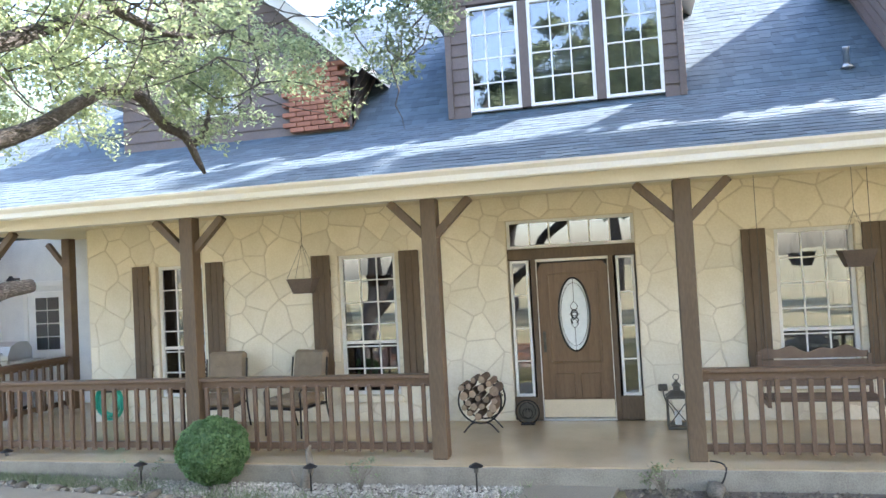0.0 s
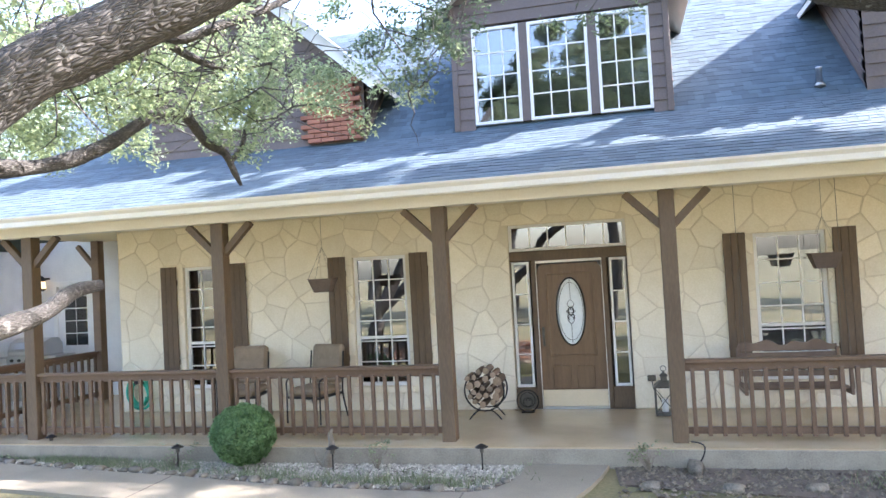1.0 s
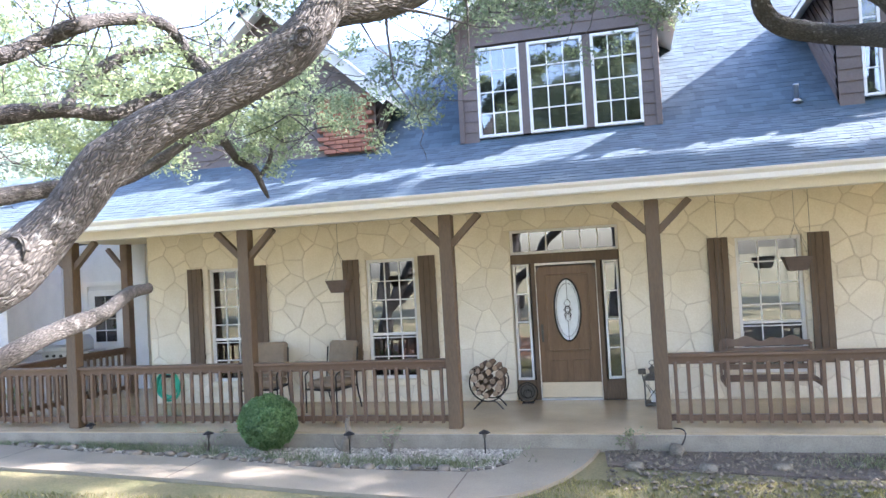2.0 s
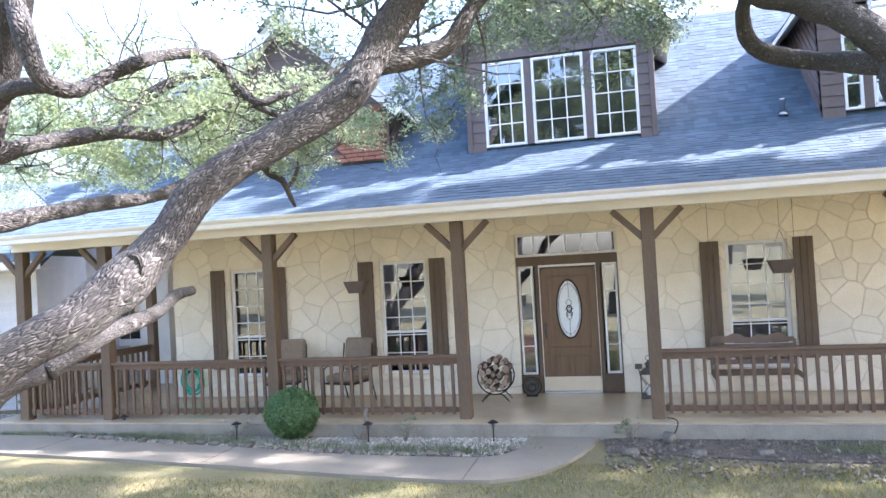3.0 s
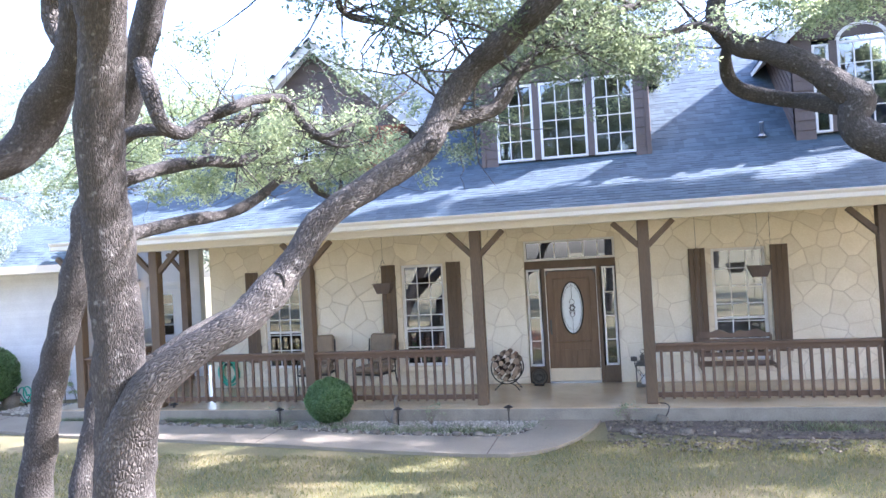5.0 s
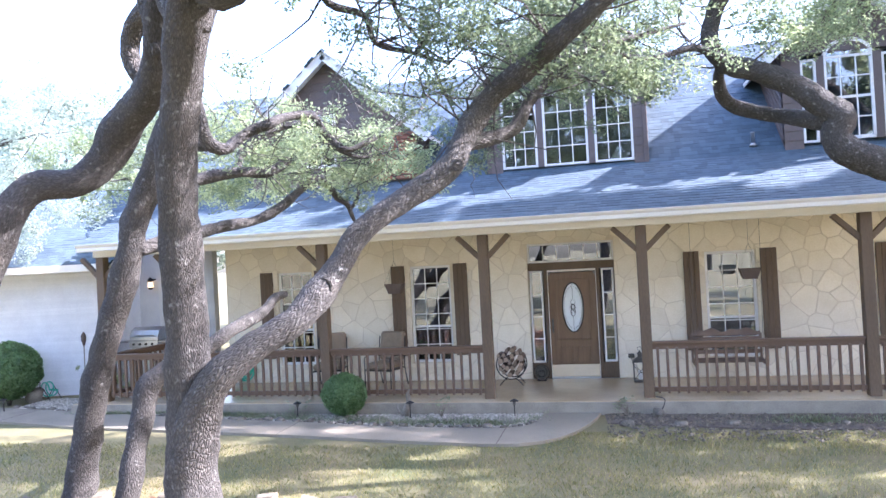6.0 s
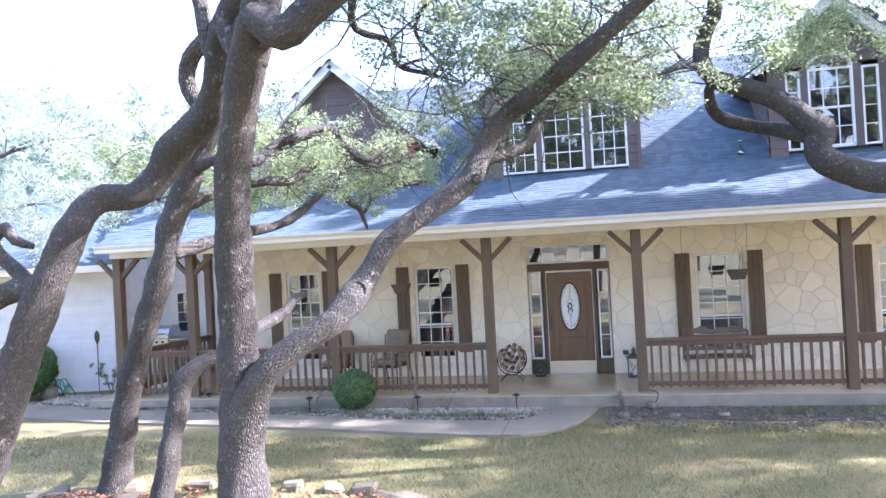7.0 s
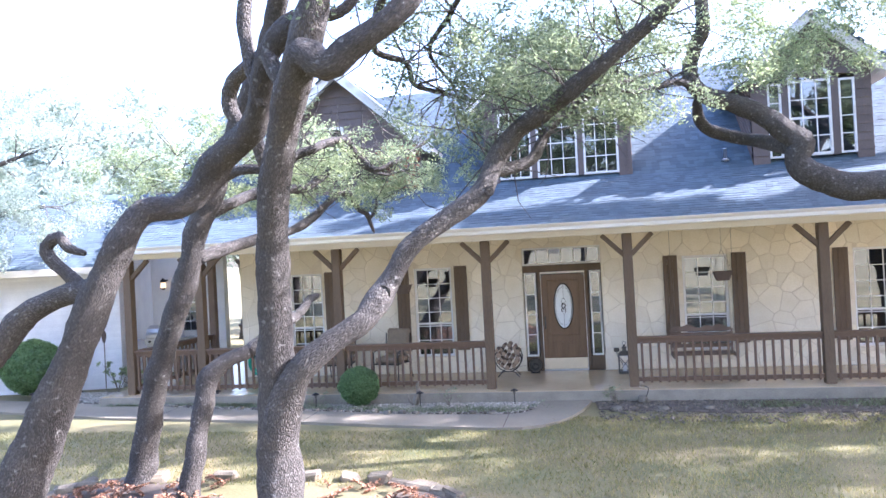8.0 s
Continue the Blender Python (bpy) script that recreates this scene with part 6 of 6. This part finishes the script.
def path_light(x, y, z, h=0.29):
    s = thing("path_light", (x, y, z), "small black mushroom-topped garden path light", "path light", group="garden path lights")
    part("stake", tube(bmesh.new(), [(0, 0, -0.08, 0.009), (0, 0, h * 0.75, 0.009)], 8, 0), IRON, s)
    part("lens", lathe(bmesh.new(), [(0.022, h * 0.72), (0.026, h * 0.92)], sides=12), BRONZE, s, "dull smoked lens")
    part("cap", lathe(bmesh.new(), [(0.075, h * 0.92), (0.07, h * 0.95), (0.035, h * 1.02), (0.008, h * 1.06)], sides=16), IRON, s)


def driftwood(x, y):
    s = thing("driftwood", (x, y, GROUND_Z), "upright weathered grey driftwood in the bed", "driftwood")
    part("log", tube(bmesh.new(), [(-0.05, 0, -0.05, 0.07), (-0.02, 0, 0.12, 0.06), (0.03, 0.02, 0.26, 0.045), (0.02, 0, 0.40, 0.03), (0.05, 0, 0.47, 0.012)], 10, 0.04, 0.4), DRIED, s, smooth=True)
    part("branch", tube(bmesh.new(), [(-0.05, 0, 0.02, 0.03), (-0.14, -0.04, 0.12, 0.022), (-0.18, -0.02, 0.24, 0.01)], 7, 0.05, 0.3), DRIED, s)


def dry_shrub(x, y, h, seed, label, leafy=12, material=WEED):
    s = thing("shrub", (x, y, GROUND_Z), label, "shrub")
    r = random.Random(seed)
    bm = bmesh.new()
    tips = []
    for i in range(14):
        a, lean = r.uniform(0, 6.28), r.uniform(0.2, 0.8)
        p = (0, 0, 0, 0.006)
        e = (h * lean * math.cos(a), h * lean * math.sin(a), h * r.uniform(0.6, 1))
        tube(bm, [p, (e[0] * 0.4, e[1] * 0.4, e[2] * 0.6, 0.004), (*e, 0.002)], 4, 0)
        tips.append((*e, 0.06))
    part("stem", bm, DRIED, s)
    o = leaves("foliage", tips, leafy, 0.035, material, s)
    tagged(o, kind="stuff")


def scroll_decor(x, y):
    s = thing("iron_ornament", (x, y, 0), "round scrolled black iron ornament leaning by the door", "ornament")
    bm = bmesh.new()
    tube(bm, [(0.15 * math.cos(a), 0, 0.16 + 0.15 * math.sin(a), 0.009) for a in [i * math.pi / 12 for i in range(25)]], 6, 0, cap=False)
    for k in (-1, 1):
        tube(bm, [(k * (0.02 + 0.008 * i) * math.cos(i * 0.6), 0, 0.16 + (0.02 + 0.008 * i) * math.sin(i * 0.6), 0.006) for i in range(14)], 5, 0)
    part("scrollwork", bm, IRON, s)
    part("stand", boxed(-0.09, 0.09, -0.03, 0.06, 0, 0.02, 0.004), IRON, s)
    part("disc", lathe(bmesh.new(), [(0.13, -0.004), (0.13, 0.004)], sides=20), BRONZE, s).matrix_local = pose(0, 0.02, 0.16, 90)


def ceiling_lamp(x, y):
    s = thing("ceiling_lamp", (x, y, 2.749), "round amber glass ceiling lamp in the entry hall", "ceiling lamp")
    part("base", lathe(bmesh.new(), [(0.15, -0.03), (0.16, 0.0)], sides=20), BRASS, s)
    part("shade", lathe(bmesh.new(), [(0.02, -0.10), (0.10, -0.085), (0.14, -0.05), (0.148, -0.031)], sides=20), LAMP_GLOW, s, "glowing amber glass")


round_bush(-2.48, -0.46, 0.18, 0.375, "clipped round boxwood bush in front of the porch", 1)
round_bush(-10.55, 0.7, 0.52, 0.64, "large round green bush by the white wing", 2)
armchair(-3.42, 1.25, 8, "metal patio chair with brown tufted cushions")
armchair(-2.25, 1.2, -14, "metal patio chair with brown tufted cushions")
swing_bench(4.02, 1.05, "red-brown wooden porch swing with carved back, hung on chains")
hanging_planter(-1.78, 0.55, 1.93, "dark tapered hanging planter on a thin chain")
hanging_planter(4.38, 0.75, 1.92, "dark tapered hanging planter on a thin chain")
firewood(0.20, 1.32)
lantern(2.54, 1.45)
garden_hose(-5.56, 1.81, 0.32)
grill(-8.5, 2.75)
rocking_chair(-6.7, 4.3, 160)
driftwood(-1.35, -0.5)
scroll_decor(0.72, 1.62)
ceiling_lamp(1.41, 3.0)
for px, py in ((-5.6, -0.1), (-3.3, -0.6), (-1.27, -0.6), (0.47, -0.5)):
    path_light(px, py, GROUND_Z)
dry_shrub(-3.35, -0.6, 0.22, 3, "dried brown shrub in the gravel bed")
dry_shrub(-0.75, -0.55, 0.30, 4, "sparse grey-green shrub in the gravel bed")
dry_shrub(2.25, -0.5, 0.28, 6, "thin dried stems beside the path")
dry_shrub(-8.5, 1.3, 0.55, 7, "yellow-green shrub by the white wing", 110, LEAF_LIT)
dry_shrub(-8.95, 1.45, 0.7, 8, "tall yellow-green shrub by the white wing", 110, LEAF_LIT)


def hose_reel(x, y):
    s = thing("hose_reel", (x, y, GROUND_Z), "teal garden hose wound on a freestanding reel", "hose reel")
    k = [(0.13 * math.cos(i * 0.35), -0.13 + 0.26 * (i % 36) / 36, 0.26 + 0.16 * math.sin(i * 0.35), 0.013) for i in range(150)]
    part("hose", tube(bmesh.new(), k, 6, 0), HOSE, s, smooth=True)
    for yy in (-0.16, 0.16):
        bm = bmesh.new()
        tube(bm, [(-0.2, yy, 0, 0.012), (0, yy, 0.30, 0.012), (0.2, yy, 0, 0.012)], 6, 0)
        part("frame", bm, IRON, s)
    part("crank", tube(bmesh.new(), [(0, -0.16, 0.28, 0.01), (0, -0.24, 0.28, 0.01), (0.0, -0.24, 0.45, 0.01), (0, -0.32, 0.45, 0.014)], 6, 0), IRON, s)


def garden_torch(x, y):
    s = thing("garden_torch", (x, y, GROUND_Z), "slim bamboo garden torch on a pole", "torch")
    part("pole", tube(bmesh.new(), [(0, 0, -0.1, 0.012), (0, 0, 1.15, 0.012)], 8, 0), DRIED, s)
    part("head", lathe(bmesh.new(), [(0.015, 1.14), (0.05, 1.25), (0.055, 1.36), (0.03, 1.42), (0.012, 1.45)], sides=12), TERRACOTTA, s, "dark woven torch head")


def iron_panel(x, y):
    s = thing("iron_scroll_panel", (x, y, 0), "tall black scrolled iron plant stand in the breezeway", "ornament")
    bm = bmesh.new()
    tube(bm, [(0, 0, 0, 0.012), (0, 0, 2.0, 0.01)], 6, 0)
    part("pole", bm, IRON, s)
    for k, z in ((-1, 1.2), (1, 1.5), (-1, 1.75), (1, 1.95)):
        pts = [(k * (0.24 - 0.015 * i) * abs(math.sin(0.2 + i * 0.22)), 0, z + 0.16 * math.cos(i * 0.42), 0.011) for i in range(12)]
        part("scroll", tube(bmesh.new(), pts, 6, 0.03), IRON, s)
    part("foot", lathe(bmesh.new(), [(0.2, 0), (0.2, 0.015), (0.02, 0.04)], sides=16), IRON, s)


hose_reel(-9.95, 1.15)
o = rock("rock", -10.2, 1.0, GROUND_Z + 0.13, 0.22, 88, flat=0.9)
tagged(o, "dark brown rounded rock beside the hose reel", "rock")
garden_torch(-9.3, 1.5)
iron_panel(-6.65, 3.75)
path_light(-9.9, -0.1, GROUND_Z)
box_ = thing("outlet_box", (2.40, WALL_Y - 0.02, 0.42), "small grey weatherproof outlet box on the stone wall", "outlet")
part("cover", boxed(-0.055, 0.055, -0.05, 0.0, -0.04, 0.04, 0.006), BRONZE, box_)
part("cable", tube(bmesh.new(), [(0, -0.04, -0.03, 0.006), (0.02, -0.06, -0.15, 0.006), (0.10, -0.1, -0.28, 0.006), (0.14, -0.2, -0.41, 0.006)], 6, 0.04), IRON, box_)
cord = tagged(to_object("cable", tube(bmesh.new(), [(2.72, -0.10, 0.02, 0.008), (2.80, -0.2, 0.03, 0.008), (2.84, -0.31, 0.01, 0.008), (2.80, -0.36, -0.10, 0.008), (2.70, -0.40, GROUND_Z + 0.02, 0.008)], 6, 0.04), IRON), "thin grey cable running off the slab by the post", "cable")

# ---- stones of the front wall ----


def lay_stones():
    holes = [(w[0] - 0.0, w[1] + 0.0, w[2] - 0.09, w[3]) for w in WINDOWS] + [ENTRY]
    cells = stone_cells(X_LEFT, 8.6, 0.0, 2.96, 0.32, holes, 31)
    cells.sort(key=lambda c: abs(sum(p[0] for p in c) / len(c) - 0.6))
    rest = bmesh.new()
    for i, poly in enumerate(cells):
        bm = stone_piece(poly, random.uniform(0.004, 0.010))
        if bm and i < 300:
            o = part("stone", bm, STONE, FRONT)
            o.location = (0, WALL_Y, 0)
        elif bm:
            me = bpy.data.meshes.new("stone")
            bm.to_mesh(me)
            bm.free()
            rest.from_mesh(me)
            bpy.data.meshes.remove(me)
    o = part("stones", rest, STONE_FAR, FRONT)
    o.location = (0, WALL_Y, 0)
    tagged(o, kind="stuff")
    left = bpy.data.objects["wall_left"]
    for poly in stone_cells(WALL_Y, 6.0, 0.0, 2.96, 0.45, [], 33):
        bm = stone_piece(poly, 0.016)
        if bm:
            o = part("stone", bm, STONE, left)
            o.matrix_local = pose(X_LEFT, 0, 0) @ Matrix(((0, 1, 0, 0), (1, 0, 0, 0), (0, 0, 1, 0), (0, 0, 0, 1)))


lay_stones()
